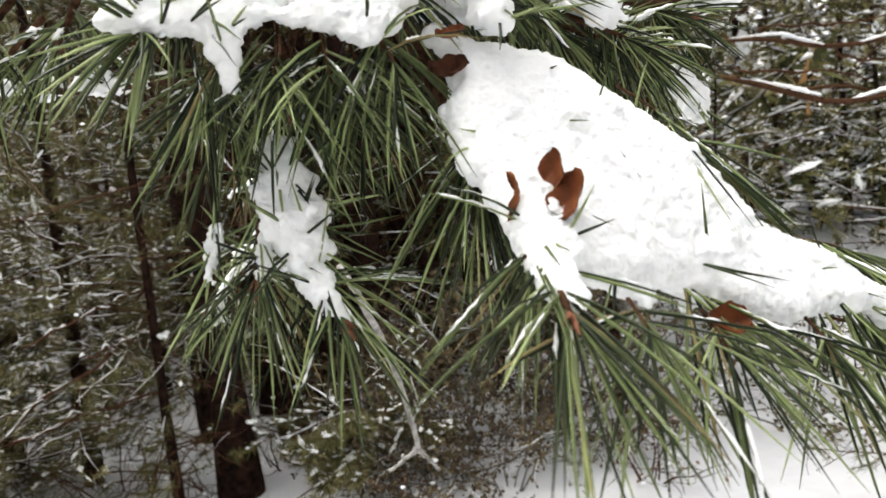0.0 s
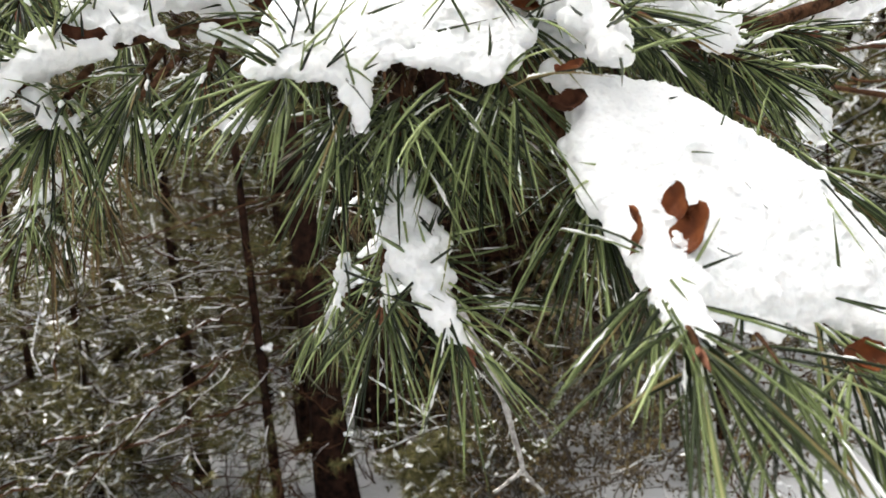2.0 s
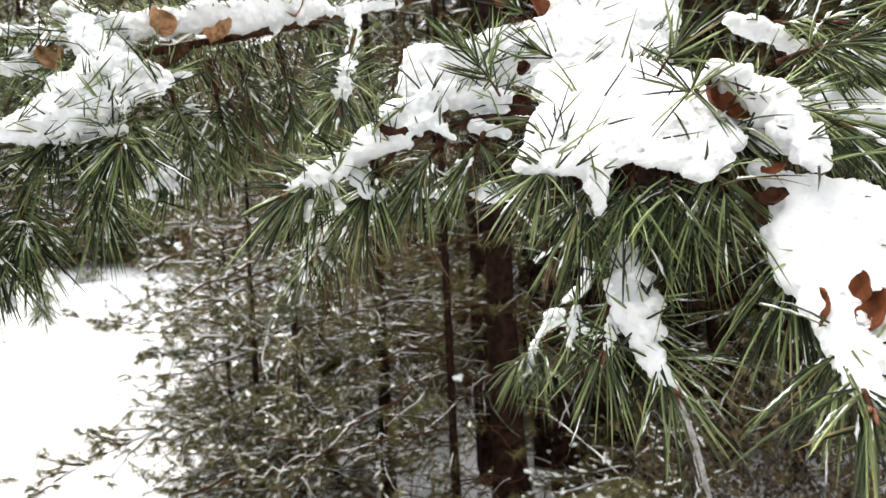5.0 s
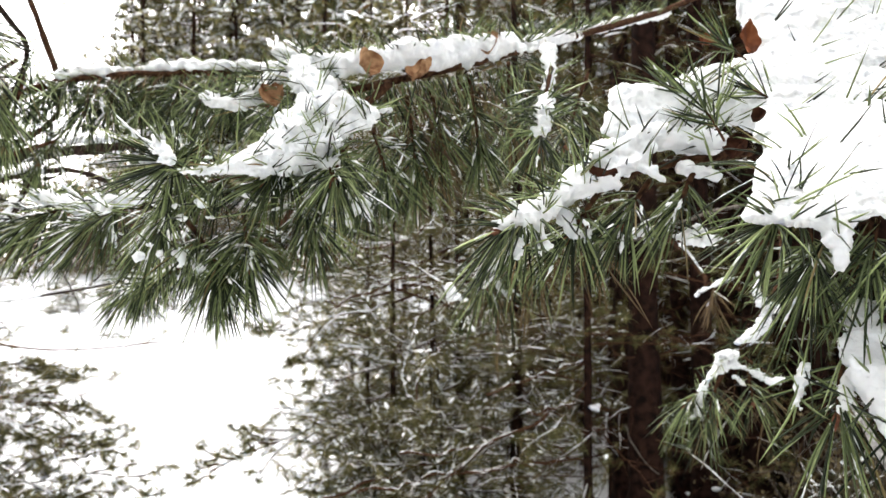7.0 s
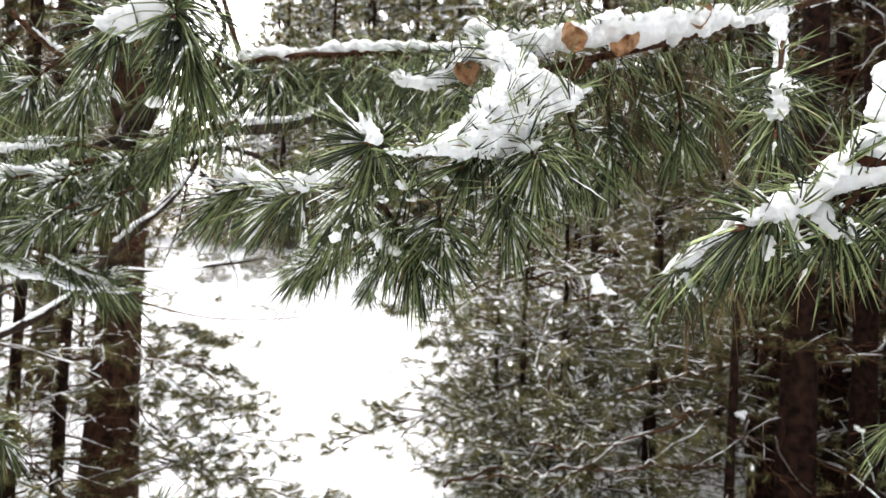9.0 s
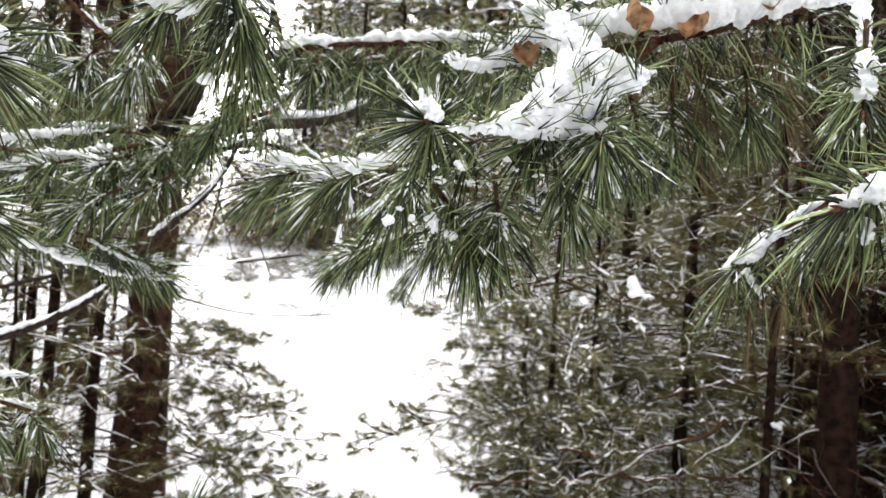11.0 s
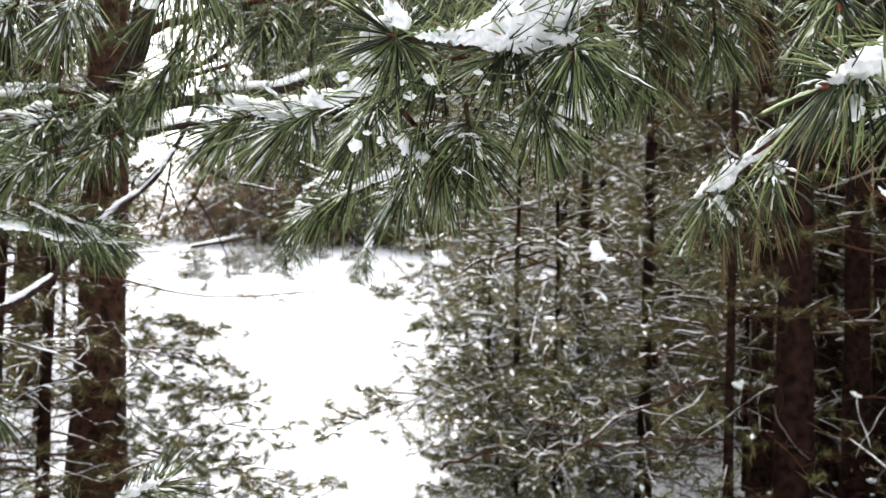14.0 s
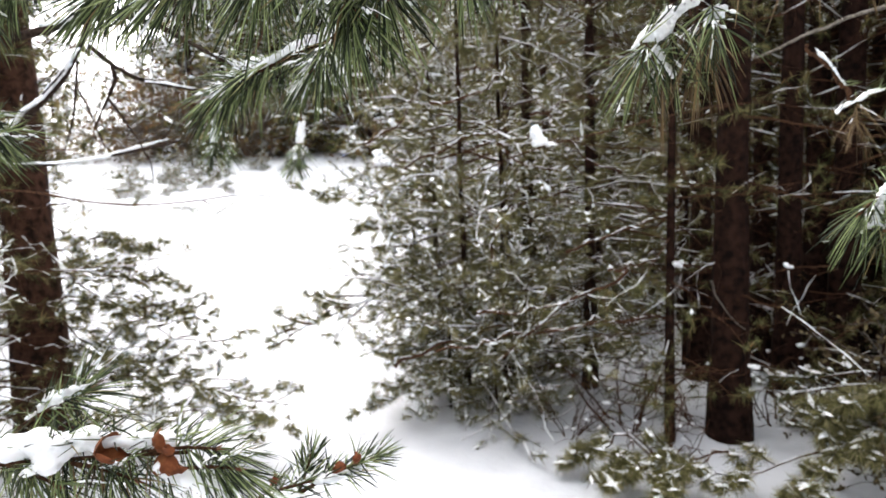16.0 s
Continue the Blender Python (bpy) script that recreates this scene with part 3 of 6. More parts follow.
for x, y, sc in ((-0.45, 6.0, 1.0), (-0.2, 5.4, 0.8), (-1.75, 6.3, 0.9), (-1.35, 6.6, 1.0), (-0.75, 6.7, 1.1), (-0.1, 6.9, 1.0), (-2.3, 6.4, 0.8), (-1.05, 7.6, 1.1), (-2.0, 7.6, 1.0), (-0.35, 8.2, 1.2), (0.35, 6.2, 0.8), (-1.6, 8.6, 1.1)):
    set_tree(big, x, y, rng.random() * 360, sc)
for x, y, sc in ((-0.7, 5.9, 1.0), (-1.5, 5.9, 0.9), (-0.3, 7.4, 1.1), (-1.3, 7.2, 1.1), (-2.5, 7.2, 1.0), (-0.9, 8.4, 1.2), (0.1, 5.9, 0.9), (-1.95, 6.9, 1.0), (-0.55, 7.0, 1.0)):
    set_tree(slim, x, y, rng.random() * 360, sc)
# leafy edge of the stand along the clearing
for x, y, sc in ((-3.5, 5.3, 1.05), (-2.35, 4.1, 0.85), (-4.6, 6.6, 1.1), (-6.4, 8.2, 1.1), (-8.4, 9.9, 1.1), (-5.2, 1.1, 0.8), (-8.0, 2.7, 1.1), (-1.2, 5.4, 0.9)):
    set_tree(edge, x, y, rng.random() * 360, sc)
# young growth in front of it
for (x, y), sc in (((-3.41, 3.78), 0.9), ((-2.67, 3.56), 1.0), ((-2.35, 4.2), 0.75), ((-5.24, 5.69), 1.0), ((-3.9, 0.6), 0.7), ((-1.0, 5.6), 0.8), ((-2.0, 5.0), 1.0), ((2.4, 6.0), 0.9), ((-10.2, 3.2), 1.3)):
    set_tree(young, x, y, rng.random() * 360, sc)
for x, y in ((-16.48, 12.11), (-16.26, 10.66), (-16.37, 9.34), (-16.42, 8.34), (-15.62, 12.72), (-17.84, 10.93)):
    set_tree(sapling, x, y, rng.random() * 360, rng.uniform(0.7, 1.2))
# tips of buried growth along the clearing's far edge
for k, (x, y) in enumerate(((-14.96, 7.29), (-15.04, 7.59), (-14.73, 7.72), (-14.69, 8.26), (-14.96, 8.71), (-15.63, 9.35), (-15.91, 9.79), (-14.89, 9.41), (-14.55, 9.73), (-13.98, 9.43), (-16.09, 9.37), (-16.61, 10.13), (-15.73, 10.22), (-16.57, 10.45))):
    set_tree(sapling, x, y, 67 * k, (0.35, 0.6, 0.45)[k % 3])
# the crowd of thin stems inside the stand
spots = []
while len(spots) < 24:
    a, d = rng.uniform(-0.28, 0.6), rng.uniform(4.4, 10.0)
    x, y = -math.sin(a) * d, math.cos(a) * d
    if a > 0.45 and d < 5.0:
        continue
    if all(math.hypot(x - p, y - q) > 0.62 for p, q in spots):
        spots.append((x, y))
        turn, size = rng.random() * 360, rng.uniform(0.8, 1.25)
        if not (d < 6.5 and -0.03 < a - 0.424 < 0.03):
            set_tree(thin if d < 6.2 else slim, x, y, turn, size)
for x, y in ((-4.54, 1.19), (-4.6, 0.96), (-5.2, 1.0), (-6.9, 1.9), (-7.3, 1.4), (-4.5, 0.3)):
    set_tree(slim if x < -5 else thin, x, y, rng.random() * 360, rng.uniform(0.8, 1.2))
# the wood beyond the clearing, behind the stand, and all round
for k in range(44):
    a, d = 0.45 + 1.0 * k / 44 + rng.normal(0, 0.02), rng.uniform(22, 34)
    turn, size = rng.random() * 360, rng.uniform(0.9, 1.5)
    if not 1.04 < a < 1.19:
        set_tree(pale_pine if k % 2 else far_pine, -math.sin(a) * d, math.cos(a) * d, turn, size)
for k in range(44):
    a, d = -0.95 + 1.45 * k / 44, rng.uniform(8.5, 17) if k > 18 else rng.uniform(13, 24)
    set_tree(far_pine, -math.sin(a) * d, math.cos(a) * d, rng.random() * 360, rng.uniform(0.7, 1.2))
for k in range(14):
    a, d = -0.05 + 0.55 * k / 14, rng.uniform(16, 24)
    set_tree(far_pine, -math.sin(a) * d, math.cos(a) * d, rng.random() * 360, rng.uniform(1.1, 1.4))
for k in range(8):
    a, d = 1.5 + 3.9 * k / 8, rng.uniform(9, 15)
    set_tree(far_pine, -math.sin(a) * d, math.cos(a) * d, rng.random() * 360, rng.uniform(0.8, 1.2))
for k in range(18):
    a, d = 0.5 + 0.55 * k / 18, rng.uniform(34, 44)
    set_tree(far_pine, -math.sin(a) * d, math.cos(a) * d, rng.random() * 360, rng.uniform(1.5, 1.9))
for k in range(20):
    a, d = 0.66 + 0.36 * (k + rng.random()) / 20, rng.uniform(24, 30)
    set_tree(pale_pine, -math.sin(a) * d, math.cos(a) * d, rng.random() * 360, rng.uniform(1.4, 1.7))
for k in range(24):
    a, d = 0.72 + 0.55 * rng.random(), rng.uniform(22, 27)
    set_tree(bush, -math.sin(a) * d, math.cos(a) * d, rng.random() * 360, rng.uniform(0.8, 1.6))
for k in range(16):
    a, d = 0.62 + 0.53 * (k + rng.random()) / 16, rng.uniform(21.5, 26)
    set_tree(bush, -math.sin(a) * d, math.cos(a) * d, rng.random() * 360, rng.uniform(2.0, 2.8))
for x, y, sc in ((-20.0, 10.9, 2.6), (-20.4, 12.0, 2.9), (-19.4, 12.2, 2.8), (-20.8, 12.1, 3.6), (-21.4, 13.1, 3.8), (-19.0, 12.8, 2.6), (-21.0, 10.7, 2.5), (-18.6, 13.4, 2.4)):
    set_tree(bush, x, y, rng.random() * 360, sc)
thicket = brown_bush("dense withered undergrowth with grey-brown leaves and snow", 19, 1.2, 22, None, 0.3, UNDERGROWTH_LEAF)
set_tree(thicket, *(0.17, 3.49), 0, 0.8, True)
for (x, y), sc in (((-0.19, 3.65), 0.9), ((0.76, 3.71), 0.55), ((0.08, 4.07), 1.0), ((-0.47, 4.04), 0.8), ((0.50, 4.04), 1.1), ((-0.04, 4.51), 1.2), ((-0.31, 3.47), 0.7), ((0.61, 4.52), 1.4)):
    set_tree(thicket, x, y, rng.random() * 360, sc)
for x, y, sc in ((0.9, 3.9, 0.5), (1.9, 3.9, 1.0), (2.6, 4.6, 1.2), (-0.5, 3.9, 0.8), (1.4, 4.4, 0.5), (0.5, 4.6, 1.1), (3.6, 4.4, 1.3), (-0.4, 3.2, 0.6), (2.2, 5.0, 1.3), (1.7, 5.6, 1.3)):
    set_tree(brush if rng.random() < 0.3 else thicket, x, y, rng.random() * 360, sc)
for x, y, sc in ((-3.0, 6.1, 0.9), (-3.5, 7.0, 1.2), (-3.0, 7.4, 1.2), (-4.0, 8.2, 1.4), (-2.7, 5.5, 0.7), (-3.4, 7.8, 1.3), (-2.3, 6.3, 1.0)):
    set_tree(thicket, x, y, rng.random() * 360, sc)
scrub = brown_bush("bare dark bent twigs rising from the snow", 14, 0.8, 0, TWIG)
set_tree(scrub, *(-1.84, 3.55), 0, 1.0, True)
for (x, y), sc in (((-1.51, 3.28), 0.7), ((-1.17, 4.08), 0.8), ((-0.97, 4.31), 0.9), ((-2.08, 3.30), 0.6), ((-1.51, 3.81), 0.7)):
    set_tree(scrub, x, y, rng.random() * 360, sc)
# the two pines beside the path whose boughs hang into view
host = stand_pine("pine with reddish-brown trunk whose snowy boughs overhang the path", 9.0, 0.11, 3.4, 1.0, 11, 1.5, 6, 61, 10, 0.012, 3.0)
set_tree(host, 1.3, 0.45, 0, 1.0, True)
set_tree(host, -2.3, -0.6, 130, 1.0)
set_tree(thin, 2.0, 2.5, 60, 0.8)
for k in range(16):
    a, d = -0.75 + 0.6 * k / 16, rng.uniform(9, 13)
    set_tree(pale_pine, -math.sin(a) * d, math.cos(a) * d, rng.random() * 360, rng.uniform(0.5, 0.8))
# unseen pines added at the camera's back to hold light off the near needles
for k in range(20):
    a, d = 1.7 + 3.7 * k / 20, (4.8, 7.0, 8.5)[k % 3] + rng.uniform(0, 1.2) + (3.0 if k > 14 or k < 2 else 0.0)
    set_tree(far_pine, -math.sin(a) * d, math.cos(a) * d, rng.random() * 360, rng.uniform(0.7, 1.0))
# ---- boughs overhead, each with its snow and leaves ----
SEED = [100]


def tufts(bough, *shoots, **kw):
    for base, tip, count in shoots:
        SEED[0] += 1
        needle_tuft(bough, base, tip, count, seed=SEED[0], **kw)


# the broad slab of snow and the bough under it
b = pine_bough("green pine bough bent under a broad slab of snow")
stem(b, [(-0.025, 0.515, 1.726), (0.005, 0.438, 1.659), (0.045, 0.391, 1.582), (0.111, 0.387, 1.539), (0.173, 0.395, 1.506)], 0.007, 0.003)
stem(b, [(0.173, 0.425, 1.506), (0.252, 0.454, 1.487), (0.342, 0.493, 1.463), (0.7, 0.45, 1.62), (1.25, 0.45, 1.95)], 0.004, 0.011)
tufts(b, ((0.040, 0.359, 1.572), (0.048, 0.291, 1.536), 44), length=0.078, droop=0.10, pressed=0.88, spread=(20, 72), flecks=8, radius=0.00125, heavy=0.55)
tufts(b, ((0.099, 0.367, 1.543), (0.156, 0.364, 1.505), 46), ((0.177, 0.407, 1.526), (0.251, 0.394, 1.493), 56), ((0.228, 0.424, 1.489), (0.282, 0.412, 1.465), 50),
      ((0.122, 0.469, 1.650), (0.172, 0.444, 1.595), 45), ((0.215, 0.449, 1.539), (0.259, 0.438, 1.524), 60), ((0.008, 0.437, 1.648), (0.024, 0.401, 1.591), 82),
      length=0.078, droop=0.10, pressed=0.88, spread=(20, 72), flecks=10, radius=0.00125, heavy=0.55, bud=False)
tufts(b, ((0.055, 0.370, 1.572), (0.035, 0.328, 1.559), 24), ((0.083, 0.331, 1.533), (0.085, 0.305, 1.522), 24), ((0.125, 0.350, 1.519), (0.129, 0.328, 1.503), 24), ((0.191, 0.385, 1.505), (0.200, 0.363, 1.485), 24), length=0.074, droop=0.10, pressed=0.88, spread=(20, 72), flecks=5, radius=0.00115, heavy=0.5, bud=False)
snow_cover("thick rounded slab of fresh snow on a pine bough", [
    [((0.005, 0.431, 1.689), 0.010), ((0.024, 0.419, 1.671), 0.013), ((0.021, 0.394, 1.623), 0.018), ((0.032, 0.372, 1.596), 0.014), ((0.046, 0.344, 1.563), 0.014), ((0.048, 0.317, 1.547), 0.011), ((0.053, 0.301, 1.538), 0.006)],
    [((0.041, 0.429, 1.668), 0.014), ((0.063, 0.416, 1.633), 0.024), ((0.085, 0.403, 1.600), 0.028), ((0.100, 0.384, 1.563), 0.026), ((0.117, 0.377, 1.540), 0.020), ((0.152, 0.381, 1.520), 0.018), ((0.188, 0.385, 1.505), 0.010)],
    [((0.071, 0.449, 1.661), 0.016), ((0.117, 0.445, 1.619), 0.022), ((0.149, 0.431, 1.576), 0.026), ((0.172, 0.418, 1.539), 0.024), ((0.212, 0.417, 1.524), 0.020), ((0.239, 0.405, 1.506), 0.014), ((0.257, 0.394, 1.489), 0.012)],
    [((0.059, 0.439, 1.660), 0.016), ((0.091, 0.425, 1.621), 0.024), ((0.113, 0.414, 1.590), 0.027), ((0.136, 0.399, 1.555), 0.025), ((0.162, 0.396, 1.526), 0.019), ((0.194, 0.395, 1.512), 0.015)],
    [((0.242, 0.400, 1.503), 0.013), ((0.284, 0.414, 1.485), 0.014), ((0.357, 0.454, 1.477), 0.012)],
    [((0.030, 0.424, 1.668), 0.013), ((0.041, 0.405, 1.625), 0.021), ((0.055, 0.387, 1.590), 0.023), ((0.073, 0.364, 1.559), 0.022), ((0.090, 0.356, 1.537), 0.014)],
], 0.0015, 1.35, 1, 22, 0.2, 26)
dead_leaf((0.057, 0.350, 1.600), 0.019, 55, -80, 0, seed=1, curl=0.6)
dead_leaf((0.063, 0.347, 1.584), 0.028, 40, -58, 10, seed=2, curl=0.6)
dead_leaf((0.060, 0.351, 1.581), 0.022, 70, -75, 0, seed=41, curl=0.5)
dead_leaf((0.036, 0.346, 1.587), 0.026, -4, -84, 0, seed=3, curl=0.35)
dead_leaf((0.014, 0.405, 1.681), 0.017, 10, -10, 20, seed=4, curl=0.7)
dead_leaf((0.010, 0.398, 1.660), 0.022, 10, -5, 45, "dark maroon dead leaf at the edge of the snow", 5, DARK_LEAF, curl=0.8)
dead_leaf((0.137, 0.349, 1.508), 0.024, 10, 8, 40, "curled reddish brown dead leaf under the edge of the snow", seed=6, curl=0.8)

# the shoot that hangs in front of the stand
b = pine_bough("pine shoot hanging down with snow along its spine")
stem(b, [(-0.088, 0.472, 1.708), (-0.105, 0.436, 1.654), (-0.098, 0.422, 1.607), (-0.084, 0.409, 1.575), (-0.067, 0.385, 1.534)], 0.0028, 0.002)
tufts(b, ((-0.107, 0.423, 1.619), (-0.114, 0.396, 1.553), 46), ((-0.091, 0.410, 1.590), (-0.063, 0.381, 1.527), 42), length=0.070, droop=0.05, pressed=0.6, flecks=12, radius=0.0012, heavy=0.55)
snow_cover("lumpy strip of snow on the hanging shoot", [
    [((-0.100, 0.419, 1.633), 0.010), ((-0.093, 0.412, 1.610), 0.015), ((-0.089, 0.399, 1.583), 0.017), ((-0.082, 0.392, 1.560), 0.013), ((-0.070, 0.382, 1.539), 0.008), ((-0.060, 0.379, 1.529), 0.003)],
    [((-0.107, 0.404, 1.579), 0.007), ((-0.110, 0.396, 1.556), 0.006)],
    [((-0.133, 0.399, 1.588), 0.007), ((-0.138, 0.398, 1.576), 0.007), ((-0.139, 0.391, 1.557), 0.004)],
], 0.0015, 1.3, seed=2)

# the big cushion of snow over the fan of needles
b = pine_bough("pine bough under a cushion of snow with downward needles")
stem(b, [(1.25, 0.5, 3.0), (0.4, 0.8, 2.5), (-0.083, 0.946, 2.080), (-0.131, 0.779, 1.929), (-0.147, 0.655, 1.810), (-0.106, 0.447, 1.724), (-0.148, 0.386, 1.696)], 0.007, 0.002)
tufts(b, ((-0.123, 0.412, 1.712), (-0.153, 0.366, 1.692), 52), ((-0.107, 0.405, 1.701), (-0.126, 0.389, 1.664), 30), ((-0.082, 0.400, 1.704), (-0.090, 0.396, 1.653), 34),
      ((-0.060, 0.394, 1.697), (-0.056, 0.393, 1.660), 32), ((-0.035, 0.399, 1.698), (-0.019, 0.391, 1.666), 30), ((-0.132, 0.440, 1.702), (-0.128, 0.439, 1.656), 64), ((-0.092, 0.449, 1.702), (-0.080, 0.449, 1.651), 70), ((-0.050, 0.437, 1.699), (-0.042, 0.437, 1.654), 64), ((-0.107, 0.468, 1.758), (-0.153, 0.438, 1.745), 36), ((-0.047, 0.460, 1.747), (-0.005, 0.437, 1.716), 43),
      length=0.062, droop=0.2, flecks=8, heavy=0.6, bud=False)
snow_cover("plump cushion of fresh snow with needles poking out", [
    [((-0.169, 0.478, 1.799), 0.011), ((-0.129, 0.486, 1.789), 0.016), ((-0.087, 0.494, 1.790), 0.016), ((-0.047, 0.503, 1.781), 0.011)],
    [((-0.165, 0.452, 1.776), 0.011), ((-0.122, 0.461, 1.766), 0.016), ((-0.078, 0.470, 1.767), 0.016), ((-0.036, 0.478, 1.757), 0.011)],
    [((-0.155, 0.428, 1.753), 0.010), ((-0.111, 0.437, 1.745), 0.015), ((-0.066, 0.446, 1.744), 0.015), ((-0.022, 0.455, 1.736), 0.010)],
    [((-0.157, 0.401, 1.735), 0.010), ((-0.109, 0.410, 1.726), 0.014), ((-0.061, 0.421, 1.725), 0.014), ((-0.013, 0.430, 1.716), 0.010)],
    [((-0.157, 0.385, 1.720), 0.009), ((-0.121, 0.392, 1.713), 0.013), ((-0.083, 0.400, 1.713), 0.013), ((-0.047, 0.407, 1.706), 0.013), ((-0.009, 0.415, 1.705), 0.009)],
    [((-0.160, 0.371, 1.708), 0.008), ((-0.125, 0.379, 1.702), 0.012), ((-0.089, 0.386, 1.700), 0.008)],
    [((-0.062, 0.385, 1.695), 0.008), ((-0.041, 0.390, 1.691), 0.011), ((-0.019, 0.394, 1.690), 0.008)],
    [((-0.165, 0.364, 1.698), 0.006), ((-0.133, 0.370, 1.694), 0.008), ((-0.101, 0.377, 1.692), 0.006)],
    [((-0.043, 0.382, 1.683), 0.004), ((-0.037, 0.383, 1.682), 0.006), ((-0.030, 0.384, 1.681), 0.004)],
    [((-0.116, 0.377, 1.691), 0.008), ((-0.106, 0.373, 1.672), 0.0065), ((-0.106, 0.371, 1.660), 0.003)],
], 0.0018, 1.9, 3, 16, 0.45, 60)
snow_cover("broad bank of fresh snow on the bough behind the cushion", [
    [((-0.207, 0.665, 1.970), 0.019), ((-0.163, 0.695, 1.963), 0.029), ((-0.120, 0.723, 1.970), 0.029), ((-0.076, 0.753, 1.963), 0.019)],
    [((-0.189, 0.643, 1.932), 0.019), ((-0.152, 0.668, 1.924), 0.029), ((-0.114, 0.693, 1.932), 0.029), ((-0.077, 0.719, 1.924), 0.019)],
    [((-0.175, 0.618, 1.896), 0.019), ((-0.143, 0.641, 1.890), 0.027), ((-0.110, 0.662, 1.896), 0.027), ((-0.077, 0.685, 1.890), 0.019)],
    [((-0.225, 0.563, 1.866), 0.018), ((-0.188, 0.588, 1.860), 0.026), ((-0.151, 0.612, 1.866), 0.026), ((-0.115, 0.637, 1.860), 0.026), ((-0.078, 0.662, 1.865), 0.018)],
    [((-0.298, 0.492, 1.843), 0.017), ((-0.268, 0.512, 1.837), 0.023), ((-0.237, 0.532, 1.842), 0.023), ((-0.207, 0.553, 1.836), 0.017)],
    [((-0.163, 0.571, 1.835), 0.017), ((-0.121, 0.599, 1.830), 0.025), ((-0.078, 0.627, 1.834), 0.017)],
    [((-0.300, 0.480, 1.821), 0.014), ((-0.270, 0.500, 1.816), 0.021), ((-0.240, 0.519, 1.820), 0.021), ((-0.210, 0.540, 1.816), 0.014)],
    [((-0.163, 0.548, 1.811), 0.017), ((-0.121, 0.576, 1.806), 0.023), ((-0.079, 0.604, 1.810), 0.017)],
    [((-0.304, 0.466, 1.800), 0.012), ((-0.271, 0.489, 1.796), 0.017), ((-0.237, 0.511, 1.799), 0.012)],
], 0.0026, 2.5, 31, 12, 0.5, 60)
tufts(b, ((-0.186, 0.589, 1.869), (-0.219, 0.541, 1.895), 24), ((-0.159, 0.574, 1.820), (-0.185, 0.519, 1.835), 22), ((-0.110, 0.571, 1.813), (-0.082, 0.554, 1.810), 26), ((-0.234, 0.524, 1.826), (-0.255, 0.484, 1.843), 22), ((-0.060, 0.383, 1.758), (-0.044, 0.357, 1.769), 26), ((-0.187, 0.399, 1.765), (-0.196, 0.374, 1.787), 26), length=0.045, pressed=0.0, droop=0.0, spread=(15, 50), flecks=4, bud=False)
tufts(b, ((-0.238, 0.530, 1.842), (-0.225, 0.498, 1.840), 22), ((-0.035, 0.440, 1.755), (-0.040, 0.395, 1.745), 22), length=0.056, pressed=0.0, droop=0.05, spread=(45, 85), flecks=0, bud=False, radius=0.0010)
# this dark leaf shape stands in for a shaded hole in the snow
dead_leaf((-0.155, 0.365, 1.773), 0.012, 20, -40, 60, "crumpled dark brown dead leaf under the snow", 44, DARK_LEAF)
dead_leaf((-0.020, 0.440, 1.747), 0.030, 100, -70, 0, "orange-brown dead leaf standing in the snow", seed=7)
dead_leaf((-0.008, 0.437, 1.731), 0.018, 20, 10, 70, seed=8)
dead_leaf((-0.202, 0.600, 1.912), 0.038, 140, -85, 0, "orange-brown dead leaf standing in the snow", seed=9, curl=0.6)
dead_leaf((-0.192, 0.494, 1.774), 0.024, 40, -60, 30, "crumpled brown dead leaf in a hollow of the snow", seed=10, mat=DARK_LEAF)
dead_leaf((-0.237, 0.600, 1.916), 0.022, 10, -20, 50, seed=11)

b = pine_bough("thin twig with a broken strip of snow behind the cushion")
stem(b, [(-0.383, 0.560, 1.720), (-0.300, 0.529, 1.701), (-0.234, 0.499, 1.690), (-0.159, 0.459, 1.684)], 0.003, 0.0018)
snow_cover("broken strip of snow on a thin twig", [[((-0.366, 0.555, 1.719), 0.008), ((-0.322, 0.540, 1.708), 0.010), ((-0.284, 0.524, 1.701), 0.007)], [((-0.255, 0.509, 1.696), 0.007), ((-0.224, 0.494, 1.692), 0.009), ((-0.192, 0.479, 1.687), 0.006)]], 0.002, 2.2, 71, 4, poke=120)

# the branch reaching left from it
b = pine_bough("snow-capped pine branch ending in a fan of needles")
stem(b, [(-0.191, 0.543, 1.779), (-0.249, 0.493, 1.769), (-0.301, 0.447, 1.752), (-0.345, 0.390, 1.712), (-0.371, 0.355, 1.697)], 0.004, 0.002)
tufts(b, ((-0.336, 0.401, 1.717), (-0.372, 0.355, 1.697), 113), ((-0.310, 0.442, 1.738), (-0.326, 0.410, 1.694), 77), ((-0.269, 0.468, 1.749), (-0.290, 0.445, 1.705), 72), ((-0.233, 0.492, 1.759), (-0.245, 0.474, 1.720), 60), ((-0.419, 0.574, 1.914), (-0.395, 0.489, 1.800), 104), length=0.058, droop=0.2)
